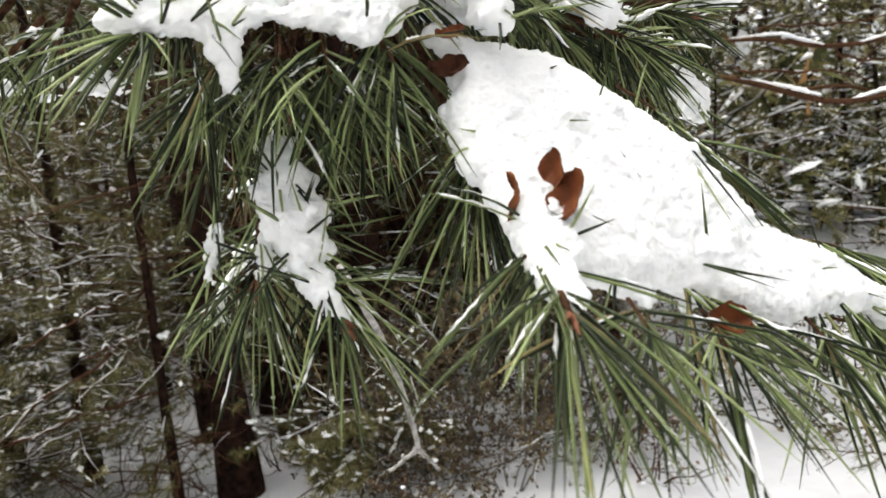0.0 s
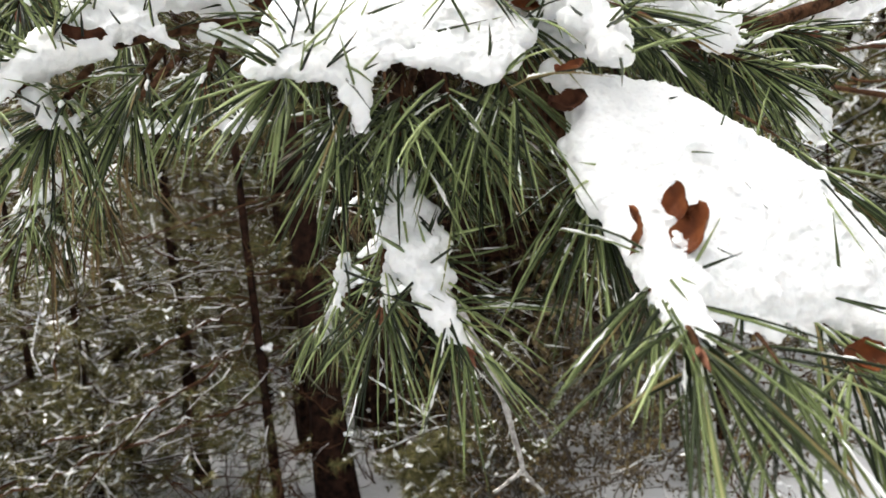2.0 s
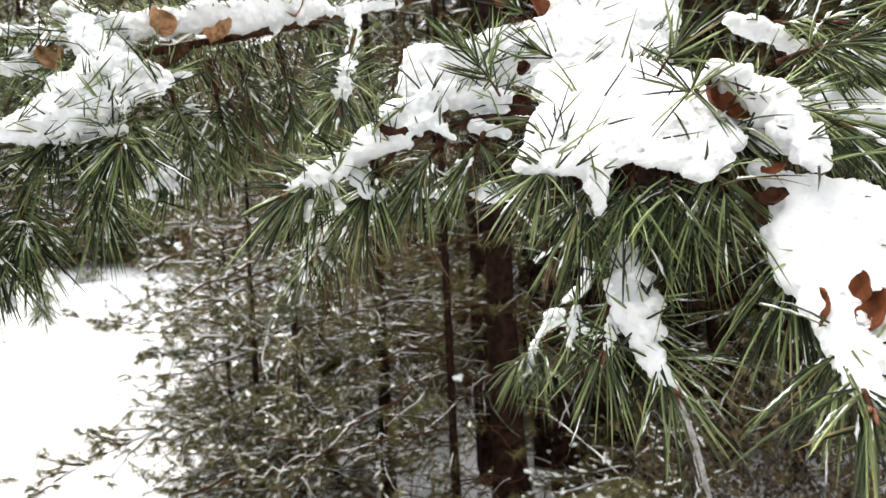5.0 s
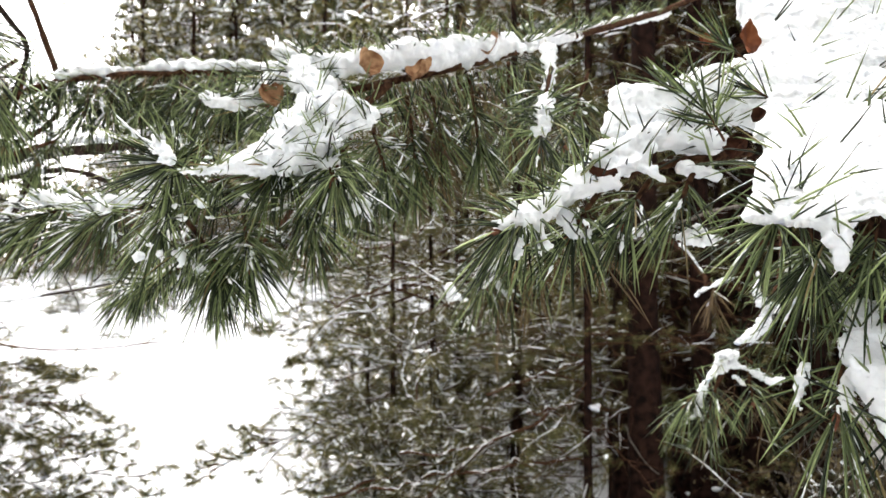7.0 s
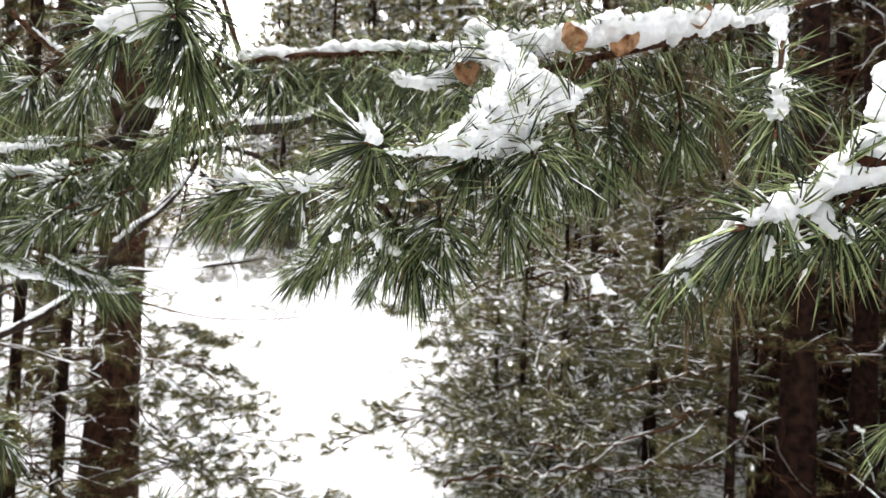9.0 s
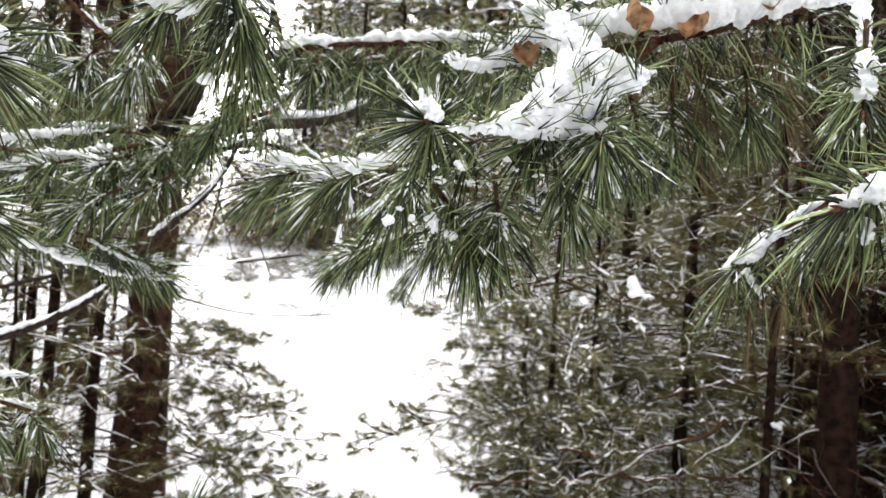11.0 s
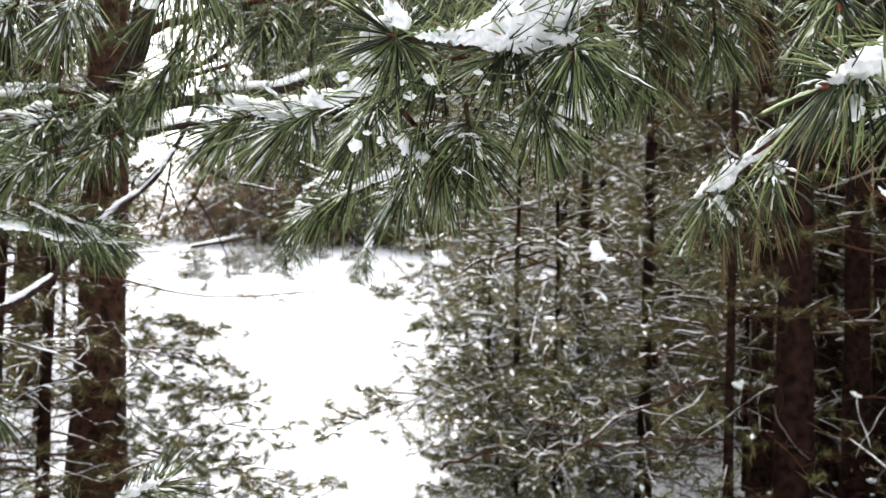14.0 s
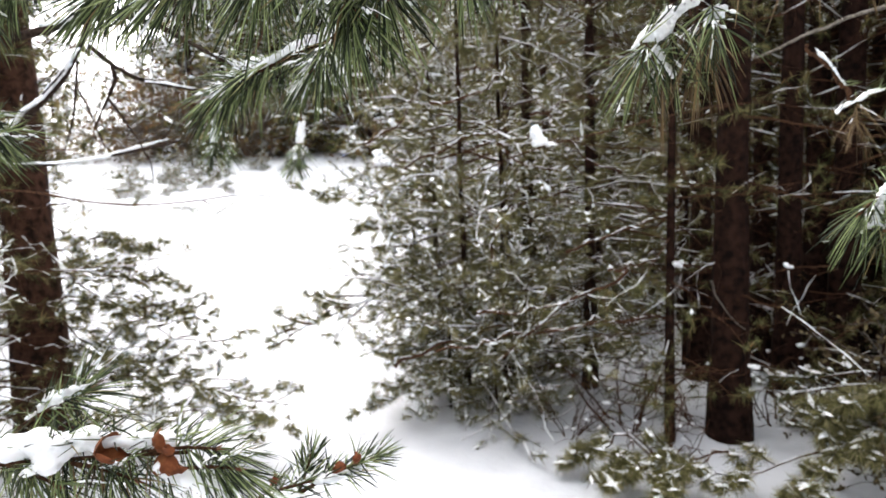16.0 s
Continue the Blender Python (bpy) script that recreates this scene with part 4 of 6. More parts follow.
snow_cover("snow lying along the pine branch in lumps", [
    [((-0.221, 0.510, 1.788), 0.016), ((-0.266, 0.480, 1.794), 0.018), ((-0.300, 0.446, 1.779), 0.017), ((-0.319, 0.423, 1.753), 0.015), ((-0.345, 0.389, 1.722), 0.014), ((-0.368, 0.357, 1.703), 0.010)],
    [((-0.330, 0.406, 1.715), 0.009), ((-0.320, 0.408, 1.696), 0.008)], [((-0.347, 0.383, 1.704), 0.010), ((-0.340, 0.383, 1.683), 0.006)],
    [((-0.242, 0.486, 1.759), 0.010), ((-0.217, 0.503, 1.754), 0.008)], [((-0.274, 0.452, 1.766), 0.012), ((-0.295, 0.433, 1.752), 0.012), ((-0.316, 0.414, 1.733), 0.010)],
    [((-0.324, 0.408, 1.741), 0.012), ((-0.349, 0.375, 1.706), 0.012)], [((-0.311, 0.420, 1.701), 0.006), ((-0.311, 0.414, 1.691), 0.005)], [((-0.356, 0.366, 1.688), 0.006), ((-0.356, 0.360, 1.675), 0.005)], [((-0.263, 0.448, 1.756), 0.008), ((-0.255, 0.454, 1.746), 0.006)],
    [((-0.431, 0.589, 1.945), 0.009), ((-0.420, 0.575, 1.907), 0.007), ((-0.407, 0.526, 1.853), 0.010), ((-0.397, 0.499, 1.817), 0.011)],
], 0.0022, 1.6, 4)
dead_leaf((-0.304, 0.427, 1.743), 0.034, 35, 12, 15, "crumpled dark brown dead leaf under the snow", seed=12, mat=DARK_LEAF)

b = pine_bough("slanting pine shoot with lumps of snow and drooping brown needles")
stem(b, [(-0.424, 0.795, 1.831), (-0.472, 0.780, 1.787), (-0.531, 0.769, 1.736), (-0.578, 0.755, 1.705), (-0.613, 0.725, 1.667)], 0.004, 0.002)
tufts(b, ((-0.572, 0.760, 1.708), (-0.581, 0.752, 1.663), 50), ((-0.543, 0.785, 1.732), (-0.528, 0.758, 1.678), 50), ((-0.601, 0.735, 1.679), (-0.610, 0.728, 1.641), 50), length=0.07, droop=0.35, flecks=12, bud=False)
tufts(b, ((-0.604, 0.733, 1.667), (-0.587, 0.747, 1.618), 16), ((-0.555, 0.775, 1.709), (-0.549, 0.780, 1.656), 40), length=0.075, droop=0.5, flecks=0, bud=False, mat=DRY_NEEDLE)
fringe(b, [(-0.433, 0.507, 1.703), (-0.378, 0.498, 1.695), (-0.320, 0.491, 1.677)], 260, 0.07, 76, DRY_NEEDLE)
snow_cover("lumps of snow down a slanting shoot", [
    [((-0.615, 0.723, 1.665), 0.007), ((-0.601, 0.735, 1.680), 0.011), ((-0.588, 0.746, 1.685), 0.012)], [((-0.585, 0.749, 1.694), 0.011), ((-0.572, 0.760, 1.712), 0.013), ((-0.562, 0.769, 1.718), 0.012)], [((-0.552, 0.778, 1.728), 0.011), ((-0.543, 0.785, 1.740), 0.009), ((-0.520, 0.779, 1.754), 0.008)],
    [((-0.595, 0.740, 1.662), 0.006), ((-0.587, 0.747, 1.644), 0.005), ((-0.577, 0.756, 1.627), 0.003)], [((-0.540, 0.787, 1.701), 0.010), ((-0.533, 0.794, 1.710), 0.008)]], 0.0024, 2.4, 83, 4)

b = pine_bough("thin forked dead twig with clots of snow before the dark trunks")
stem(b, crooked([(-0.764, 1.889, 1.784), (-0.605, 1.893, 1.840), (-0.411, 1.922, 1.877)], 0.006, 91), 0.003, 0.005, "branch", GREY_TWIG)
stem(b, crooked([(-0.611, 1.754, 1.782), (-0.566, 1.784, 1.731), (-0.532, 1.805, 1.674), (-0.522, 1.783, 1.631)], 0.006, 92), 0.004, 0.006, "side_branch")
tufts(b, ((-0.512, 1.793, 1.658), (-0.502, 1.768, 1.588), 40), length=0.075, droop=0.4, flecks=4, bud=False, mat=DRY_NEEDLE)
snow_cover("clots of snow on a dead twig", [[((-0.593, 1.755, 1.773), 0.003), ((-0.565, 1.773, 1.737), 0.0045), ((-0.531, 1.794, 1.680), 0.003)], [((-0.547, 1.754, 1.615), 0.0037), ((-0.530, 1.767, 1.632), 0.0066), ((-0.509, 1.783, 1.642), 0.0052), ((-0.492, 1.795, 1.655), 0.0074), ((-0.469, 1.812, 1.666), 0.0059), ((-0.450, 1.827, 1.669), 0.0030)]], 0.003, 2.4, 84, 3, poke=60)

# boughs beyond the slab
b = pine_bough("pine bough with long green needles and heaped snow")
stem(b, [(-0.013, 0.541, 1.799), (0.077, 0.564, 1.736), (0.152, 0.605, 1.718), (0.254, 0.695, 1.736), (0.8, 0.6, 2.0), (1.25, 0.47, 2.3)], 0.005, 0.011)
tufts(b, ((0.052, 0.537, 1.734), (0.113, 0.573, 1.703), 77), ((0.086, 0.566, 1.720), (0.184, 0.613, 1.684), 96), ((0.163, 0.650, 1.740), (0.251, 0.673, 1.727), 89), ((0.098, 0.566, 1.724), (0.179, 0.573, 1.685), 89),
      ((-0.010, 0.489, 1.752), (0.048, 0.484, 1.733), 72), ((0.053, 0.611, 1.813), (0.110, 0.605, 1.791), 53), ((0.027, 0.522, 1.787), (0.085, 0.523, 1.796), 80), ((0.002, 0.576, 1.838), (0.081, 0.585, 1.831), 80), ((0.005, 0.450, 1.741), (0.059, 0.450, 1.720), 60), length=0.058)
snow_cover("heaped snow on the pine bough behind the slab", [
    [((0.001, 0.471, 1.724), 0.016), ((0.029, 0.468, 1.707), 0.014), ((0.048, 0.462, 1.693), 0.008)],
    [((-0.009, 0.500, 1.764), 0.014), ((0.021, 0.508, 1.752), 0.014)],
    [((0.070, 0.563, 1.756), 0.024), ((0.112, 0.574, 1.748), 0.024), ((0.139, 0.581, 1.725), 0.014)],
    [((0.166, 0.661, 1.753), 0.018), ((0.220, 0.676, 1.759), 0.023), ((0.266, 0.699, 1.751), 0.022), ((0.351, 0.763, 1.770), 0.018)],
    [((0.131, 0.768, 1.848), 0.016), ((0.180, 0.760, 1.818), 0.018), ((0.233, 0.752, 1.790), 0.010)],
    [((-0.022, 0.440, 1.768), 0.012), ((0.009, 0.441, 1.748), 0.015), ((0.030, 0.417, 1.712), 0.015), ((0.042, 0.390, 1.683), 0.010)],
    [((0.077, 0.573, 1.792), 0.014), ((0.116, 0.588, 1.799), 0.018), ((0.166, 0.617, 1.785), 0.018)],
    [((0.071, 0.539, 1.754), 0.012), ((0.105, 0.542, 1.742), 0.018), ((0.137, 0.543, 1.714), 0.016)],
    [((-0.005, 0.574, 1.849), 0.010), ((0.026, 0.575, 1.828), 0.012), ((0.049, 0.573, 1.807), 0.009)],
    [((0.233, 0.673, 1.677), 0.012), ((0.246, 0.671, 1.651), 0.016), ((0.252, 0.669, 1.631), 0.008)],
], 0.0022, 1.4, 5)

# the long bough across the view towards the clearing
b = pine_bough("long pine bough with snow on top and needles hanging below")
stem(b, [(1.25, 0.5, 3.5), (0.4, 1.3, 2.9), (-0.343, 1.515, 2.334), (-0.482, 1.189, 2.193), (-0.527, 0.866, 2.059), (-0.536, 0.649, 1.967), (-0.588, 0.557, 1.929), (-0.663, 0.484, 1.905)], 0.009, 0.005)
stem(b, [(-0.620, 0.512, 1.912), (-0.636, 0.433, 1.847), (-0.677, 0.362, 1.785), (-0.717, 0.257, 1.781)], 0.006, 0.003, "side_branch")
tufts(b, ((-0.750, 0.312, 1.789), (-0.714, 0.253, 1.780), 150), ((-0.660, 0.418, 1.833), (-0.596, 0.380, 1.769), 110), length=0.07, spread=(42, 88), pressed=0.25, droop=0.1, flecks=30)
tufts(b, ((-0.696, 0.337, 1.777), (-0.731, 0.303, 1.763), 93), ((-0.646, 0.404, 1.822), (-0.655, 0.336, 1.766), 132), ((-0.619, 0.434, 1.831), (-0.598, 0.380, 1.766), 132), ((-0.678, 0.599, 1.827), (-0.702, 0.552, 1.758), 132),
      ((-0.605, 0.582, 1.926), (-0.592, 0.596, 1.833), 117), ((-0.560, 0.612, 1.934), (-0.560, 0.641, 1.836), 117), ((-0.537, 0.685, 1.973), (-0.564, 0.733, 1.877), 109), ((-0.614, 0.541, 1.903), (-0.623, 0.579, 1.786), 124),
      ((-0.760, 0.309, 1.727), (-0.702, 0.316, 1.661), 148), ((-0.705, 0.345, 1.740), (-0.686, 0.338, 1.674), 132), ((-0.670, 0.391, 1.768), (-0.636, 0.394, 1.706), 117), ((-0.479, 0.843, 1.987), (-0.513, 0.828, 1.870), 101),
      ((-0.713, 0.473, 1.926), (-0.750, 0.427, 1.883), 85), ((-0.646, 0.497, 1.875), (-0.643, 0.541, 1.784), 117), length=0.066, droop=0.18, flecks=34)
snow_cover("ridge of snow along the long pine bough", [
    [((-0.467, 1.258, 2.221), 0.012), ((-0.531, 0.923, 2.088), 0.012), ((-0.507, 0.680, 1.992), 0.014)],
    [((-0.517, 0.649, 1.984), 0.020), ((-0.567, 0.580, 1.966), 0.024), ((-0.612, 0.539, 1.959), 0.024), ((-0.662, 0.482, 1.938), 0.020), ((-0.731, 0.459, 1.949), 0.018)],
    [((-0.732, 0.460, 1.941), 0.012), ((-0.795, 0.419, 1.912), 0.010), ((-0.811, 0.386, 1.884), 0.006)],
    [((-0.823, 0.377, 1.899), 0.010), ((-0.778, 0.396, 1.885), 0.014), ((-0.755, 0.422, 1.906), 0.012)],
    [((-0.750, 0.446, 1.964), 0.016), ((-0.713, 0.472, 1.949), 0.018), ((-0.682, 0.472, 1.898), 0.018)],
    [((-0.671, 0.348, 1.771), 0.007), ((-0.651, 0.356, 1.763), 0.006)], [((-0.639, 0.478, 1.878), 0.011), ((-0.618, 0.504, 1.876), 0.007)],
    [((-0.753, 0.305, 1.690), 0.007), ((-0.730, 0.303, 1.667), 0.006)], [((-0.590, 0.588, 1.977), 0.014), ((-0.550, 0.627, 1.988), 0.016)],
    [((-0.729, 0.254, 1.793), 0.013), ((-0.742, 0.246, 1.785), 0.008)], [((-0.637, 0.376, 1.787), 0.012), ((-0.609, 0.394, 1.790), 0.012)],
    [((-0.708, 0.535, 1.753), 0.012), ((-0.681, 0.564, 1.774), 0.014)], [((-0.730, 0.303, 1.683), 0.006), ((-0.731, 0.297, 1.661), 0.005)],
], 0.0024, 1.9, 6, poke=460)
snow_cover("sloping sheet of snow on the side shoot of the long bough", [
    [((-0.657, 0.418, 1.891), 0.020), ((-0.649, 0.400, 1.853), 0.026), ((-0.650, 0.360, 1.815), 0.026), ((-0.645, 0.312, 1.787), 0.020), ((-0.649, 0.268, 1.772), 0.011), ((-0.660, 0.230, 1.764), 0.005)],
    [((-0.627, 0.434, 1.858), 0.016), ((-0.627, 0.395, 1.818), 0.022), ((-0.633, 0.364, 1.791), 0.018), ((-0.635, 0.322, 1.776), 0.010)],
    [((-0.698, 0.432, 1.936), 0.012), ((-0.701, 0.417, 1.919), 0.016), ((-0.673, 0.416, 1.894), 0.013)],
    [((-0.610, 0.436, 1.869), 0.011), ((-0.596, 0.450, 1.860), 0.009), ((-0.594, 0.438, 1.838), 0.006)],
], 0.002, 2.4, 61, 5, 0.7, 320)
snow_cover("scraps of snow caught among the needles of the long bough", [[((-0.756, 0.225, 1.743), 0.0032), ((-0.751, 0.226, 1.742), 0.0017)], [((-0.748, 0.233, 1.761), 0.0034), ((-0.743, 0.234, 1.756), 0.0019)], [((-0.740, 0.240, 1.764), 0.0046), ((-0.734, 0.242, 1.764), 0.0025)], [((-0.737, 0.243, 1.763), 0.0025), ((-0.732, 0.244, 1.756), 0.0014)], [((-0.737, 0.260, 1.687), 0.0028), ((-0.733, 0.260, 1.680), 0.0015)], [((-0.724, 0.273, 1.688), 0.0046), ((-0.719, 0.274, 1.683), 0.0025)], [((-0.721, 0.277, 1.677), 0.0042), ((-0.718, 0.276, 1.673), 0.0023)], [((-0.709, 0.288, 1.671), 0.0047), ((-0.704, 0.289, 1.669), 0.0026)], [((-0.770, 0.256, 1.684), 0.0036), ((-0.766, 0.257, 1.681), 0.0020)], [((-0.763, 0.262, 1.697), 0.0033), ((-0.757, 0.264, 1.696), 0.0018)], [((-0.681, 0.270, 1.739), 0.0043), ((-0.678, 0.270, 1.734), 0.0024)], [((-0.680, 0.272, 1.736), 0.0024), ((-0.673, 0.275, 1.733), 0.0013)], [((-0.676, 0.276, 1.723), 0.0040), ((-0.670, 0.278, 1.721), 0.0022)], [((-0.701, 0.251, 1.734), 0.0035), ((-0.695, 0.254, 1.734), 0.0019)], [((-0.697, 0.256, 1.723), 0.0028), ((-0.691, 0.258, 1.720), 0.0015)], [((-0.656, 0.308, 1.749), 0.0035), ((-0.652, 0.308, 1.746), 0.0019)], [((-0.651, 0.313, 1.739), 0.0026), ((-0.645, 0.315, 1.737), 0.0014)], [((-0.828, 0.240, 1.748), 0.0041), ((-0.822, 0.241, 1.743), 0.0023)], [((-0.825, 0.243, 1.742), 0.0043), ((-0.820, 0.243, 1.736), 0.0024)], [((-0.819, 0.248, 1.740), 0.0045), ((-0.814, 0.249, 1.736), 0.0025)], [((-0.702, 0.514, 1.745), 0.0080), ((-0.679, 0.522, 1.762), 0.0110), ((-0.665, 0.535, 1.775), 0.0070)], [((-0.699, 0.518, 1.735), 0.0050), ((-0.691, 0.526, 1.724), 0.0030)], [((-0.672, 0.529, 1.755), 0.0060), ((-0.669, 0.532, 1.740), 0.0030)], [((-0.726, 0.506, 1.730), 0.0040), ((-0.713, 0.518, 1.742), 0.0060)]], 0.0014, 2.4, 98, 4, 0.7, 160)
snow_cover("small pointed cap of snow on the shoot's tip", [[((-0.673, 0.225, 1.776), 0.008), ((-0.682, 0.222, 1.788), 0.0065), ((-0.691, 0.221, 1.801), 0.003)]], 0.0018, 1.6, 62, 3, poke=0)
tufts(b, ((-0.619, 0.548, 1.921), (-0.609, 0.586, 1.810), 60), ((-0.551, 0.676, 1.965), (-0.551, 0.718, 1.873), 50), ((-0.661, 0.631, 1.911), (-0.632, 0.663, 1.811), 50), length=0.06, droop=0.3, flecks=0, bud=False, mat=DRY_NEEDLE)
fringe(b, [(-0.669, 0.488, 1.917), (-0.607, 0.559, 1.925), (-0.545, 0.616, 1.943), (-0.484, 0.659, 1.957)], 520, 0.085, 72)
fringe(b, [(-0.665, 0.519, 1.910), (-0.607, 0.587, 1.920), (-0.543, 0.646, 1.935)], 420, 0.10, 73, DRY_NEEDLE)
for t, seed in (((-0.623, 0.461, 1.925), 20), ((-0.571, 0.520, 1.920), 21), ((-0.529, 0.618, 1.975), 22), ((-0.723, 0.409, 1.884), 23)):
    dead_leaf(t, 0.040, 70 + 43 * (seed % 3), -62 + 14 * (seed % 2), 25 - 18 * (seed % 4), "tan-brown dead leaf hanging from the snowy bough", seed=seed, mat=TAN_LEAF)

# the branch behind, with its level ridge of snow
b = pine_bough("level pine branch with a thin even ridge of snow")
stem(b, [(-1.084, 0.852, 2.103), (-1.218, 0.727, 2.095), (-1.316, 0.637, 2.086), (-1.387, 0.472, 2.041), (-1.455, 0.347, 1.969)], 0.005, 0.008)
tufts(b, ((-1.121, 0.792, 2.091), (-1.137, 0.761, 2.025), 110), ((-1.169, 0.759, 2.091), (-1.166, 0.742, 2.019), 110), ((-1.230, 0.695, 2.083), (-1.235, 0.673, 2.003), 110), ((-1.326, 0.631, 2.081), (-1.311, 0.598, 1.993), 110), ((-1.354, 0.541, 2.057), (-1.345, 0.504, 1.979), 110), ((-1.183, 0.727, 2.083), (-1.188, 0.704, 2.009), 120), ((-1.268, 0.669, 2.083), (-1.282, 0.641, 1.998), 120), ((-1.336, 0.577, 2.066), (-1.347, 0.550, 1.989), 120), ((-1.360, 0.490, 2.043), (-1.403, 0.441, 1.985), 120), length=0.08, droop=0.3, bare=0.0)
fringe(b, [(-1.094, 0.845, 2.103), (-1.218, 0.727, 2.094), (-1.316, 0.637, 2.085), (-1.387, 0.472, 2.040)], 900, 0.075, 61)
fringe(b, [(-1.104, 0.839, 2.101), (-1.297, 0.650, 2.083), (-1.369, 0.484, 2.040)], 260, 0.07, 62, DRY_NEEDLE)
snow_cover("even ridge of snow along a level branch", [[((-1.103, 0.838, 2.116), 0.013), ((-1.165, 0.785, 2.105), 0.018), ((-1.217, 0.726, 2.104), 0.015), ((-1.276, 0.688, 2.100), 0.019), ((-1.316, 0.637, 2.097), 0.017), ((-1.364, 0.605, 2.086), 0.013), ((-1.363, 0.546, 2.075), 0.017), ((-1.387, 0.472, 2.049), 0.012)]], 0.0035, 2.0, 7, 8, poke=140)

# low tuft with snow left of the centre
b = pine_bough("small pine shoot with snow and dark hanging needles")
stem(b, [(-0.802, 0.338, 1.784), (-0.926, 0.341, 1.762), (-1.051, 0.293, 1.770)], 0.005, 0.003)
tufts(b, ((-0.913, 0.349, 1.762), (-0.957, 0.298, 1.730), 150), ((-1.006, 0.323, 1.766), (-1.067, 0.272, 1.734), 150), ((-0.808, 0.335, 1.774), (-0.824, 0.316, 1.717), 120), length=0.075, droop=0.25, flecks=50)
snow_cover("snow along a small pine shoot", [[((-1.063, 0.284, 1.778), 0.013), ((-1.002, 0.314, 1.761), 0.016), ((-0.910, 0.339, 1.766), 0.014), ((-0.802, 0.338, 1.784), 0.006)], [((-1.003, 0.314, 1.753), 0.008), ((-0.993, 0.310, 1.733), 0.005)]], 0.003, seed=8)

b = pine_bough("drooping pine shoot with snow-lined needles")
stem(b, [(-0.636, 0.433, 1.847), (-0.906, 0.575, 1.722), (-1.038, 0.546, 1.699), (-1.151, 0.480, 1.645)], 0.004, 0.003)
tufts(b, ((-1.038, 0.546, 1.699), (-1.154, 0.476, 1.643), 170), ((-0.943, 0.532, 1.711), (-0.970, 0.505, 1.660), 120), length=0.075, droop=0.25, flecks=50)
fringe(b, [(-0.970, 0.562, 1.711), (-1.038, 0.546, 1.697), (-1.151, 0.480, 1.643)], 700, 0.055, 66)
snow_cover("thin snow along a drooping shoot", [[((-0.969, 0.548, 1.718), 0.010), ((-1.050, 0.532, 1.698), 0.009), ((-1.145, 0.486, 1.652), 0.006)]], 0.003, seed=9)

b = pine_bough("thin drooping pine twig with two snow-capped hanging tips")
stem(b, [(-1.218, 0.727, 2.095), (-1.565, 0.875, 1.782), (-1.756, 0.914, 1.763), (-1.878, 0.977, 1.696), (-1.941, 1.010, 1.631)], 0.004, 0.002)
stem(b, [(-1.565, 0.875, 1.782), (-1.732, 1.125, 1.768), (-1.872, 1.261, 1.677), (-1.964, 1.306, 1.584)], 0.003, 0.002, "side_branch")
tufts(b, ((-1.940, 1.011, 1.639), (-1.945, 1.002, 1.586), 90), ((-1.940, 1.011, 1.634), (-1.921, 1.022, 1.598), 50), ((-1.964, 1.306, 1.590), (-1.967, 1.299, 1.545), 90), ((-1.916, 1.285, 1.632), (-1.921, 1.277, 1.593), 50), ((-1.872, 0.982, 1.703), (-1.880, 0.972, 1.670), 40), length=0.06, droop=0.25, flecks=16, bud=False)
snow_cover("small caps of snow on hanging pine tips", [[((-1.939, 1.015, 1.675), 0.008), ((-1.923, 1.000, 1.645), 0.016), ((-1.921, 0.986, 1.623), 0.012)], [((-1.872, 1.261, 1.677), 0.008), ((-1.901, 1.272, 1.640), 0.016), ((-1.906, 1.266, 1.621), 0.010)], [((-1.937, 1.290, 1.594), 0.020), ((-1.939, 1.273, 1.577), 0.014)], [((-1.557, 0.868, 1.780), 0.010), ((-1.646, 0.887, 1.776), 0.009), ((-1.747, 0.908, 1.764), 0.007)], [((-1.773, 0.911, 1.743), 0.007), ((-1.869, 0.971, 1.703), 0.009)]], 0.004, 2.0, 97, 4, poke=60)

# tufts close by on the clearing side
b = pine_bough("pine shoot pointing at the viewer with long hanging needles")
stem(b, [(-1.5, 0.33, 2.4), (-1.080, 0.286, 2.162), (-0.982, 0.178, 2.013), (-0.899, 0.122, 1.918)], 0.006, 0.003)
tufts(b, ((-0.941, 0.150, 1.966), (-0.885, 0.116, 1.910), 150), length=0.075, spread=(42, 88), pressed=0.3, droop=0.25, flecks=20)
tufts(b, ((-1.037, 0.141, 1.958), (-1.041, 0.110, 1.926), 110), ((-0.923, 0.140, 1.932), (-0.896, 0.141, 1.872), 200), length=0.074, droop=0.3, flecks=30)
stem(b, [(-0.982, 0.178, 2.013), (-1.102, 0.297, 1.993), (-1.158, 0.297, 1.940), (-1.198, 0.285, 1.877), (-1.239, 0.272, 1.820), (-1.274, 0.266, 1.778)], 0.004, 0.002, "side_branch", DARK_TWIG)
fringe(b, [(-1.102, 0.297, 1.993), (-1.158, 0.297, 1.940), (-1.198, 0.285, 1.877), (-1.239, 0.272, 1.820), (-1.274, 0.266, 1.778)], 550, 0.062, 69)
tufts(b, ((-1.130, 0.298, 1.959), (-1.169, 0.290, 1.856), 50), ((-1.183, 0.285, 1.909), (-1.239, 0.273, 1.811), 50), ((-1.135, 0.290, 1.983), (-1.207, 0.241, 1.911), 50), length=0.06, droop=0.25, flecks=2)
snow_cover("snow on the pine shoot", [[((-0.923, 0.126, 1.941), 0.014), ((-0.976, 0.117, 1.936), 0.022), ((-1.022, 0.100, 1.924), 0.018)], [((-0.965, 0.114, 1.911), 0.010), ((-0.977, 0.104, 1.897), 0.006)], [((-0.923, 0.117, 1.822), 0.009), ((-0.922, 0.118, 1.827), 0.008)]], 0.003, seed=10)
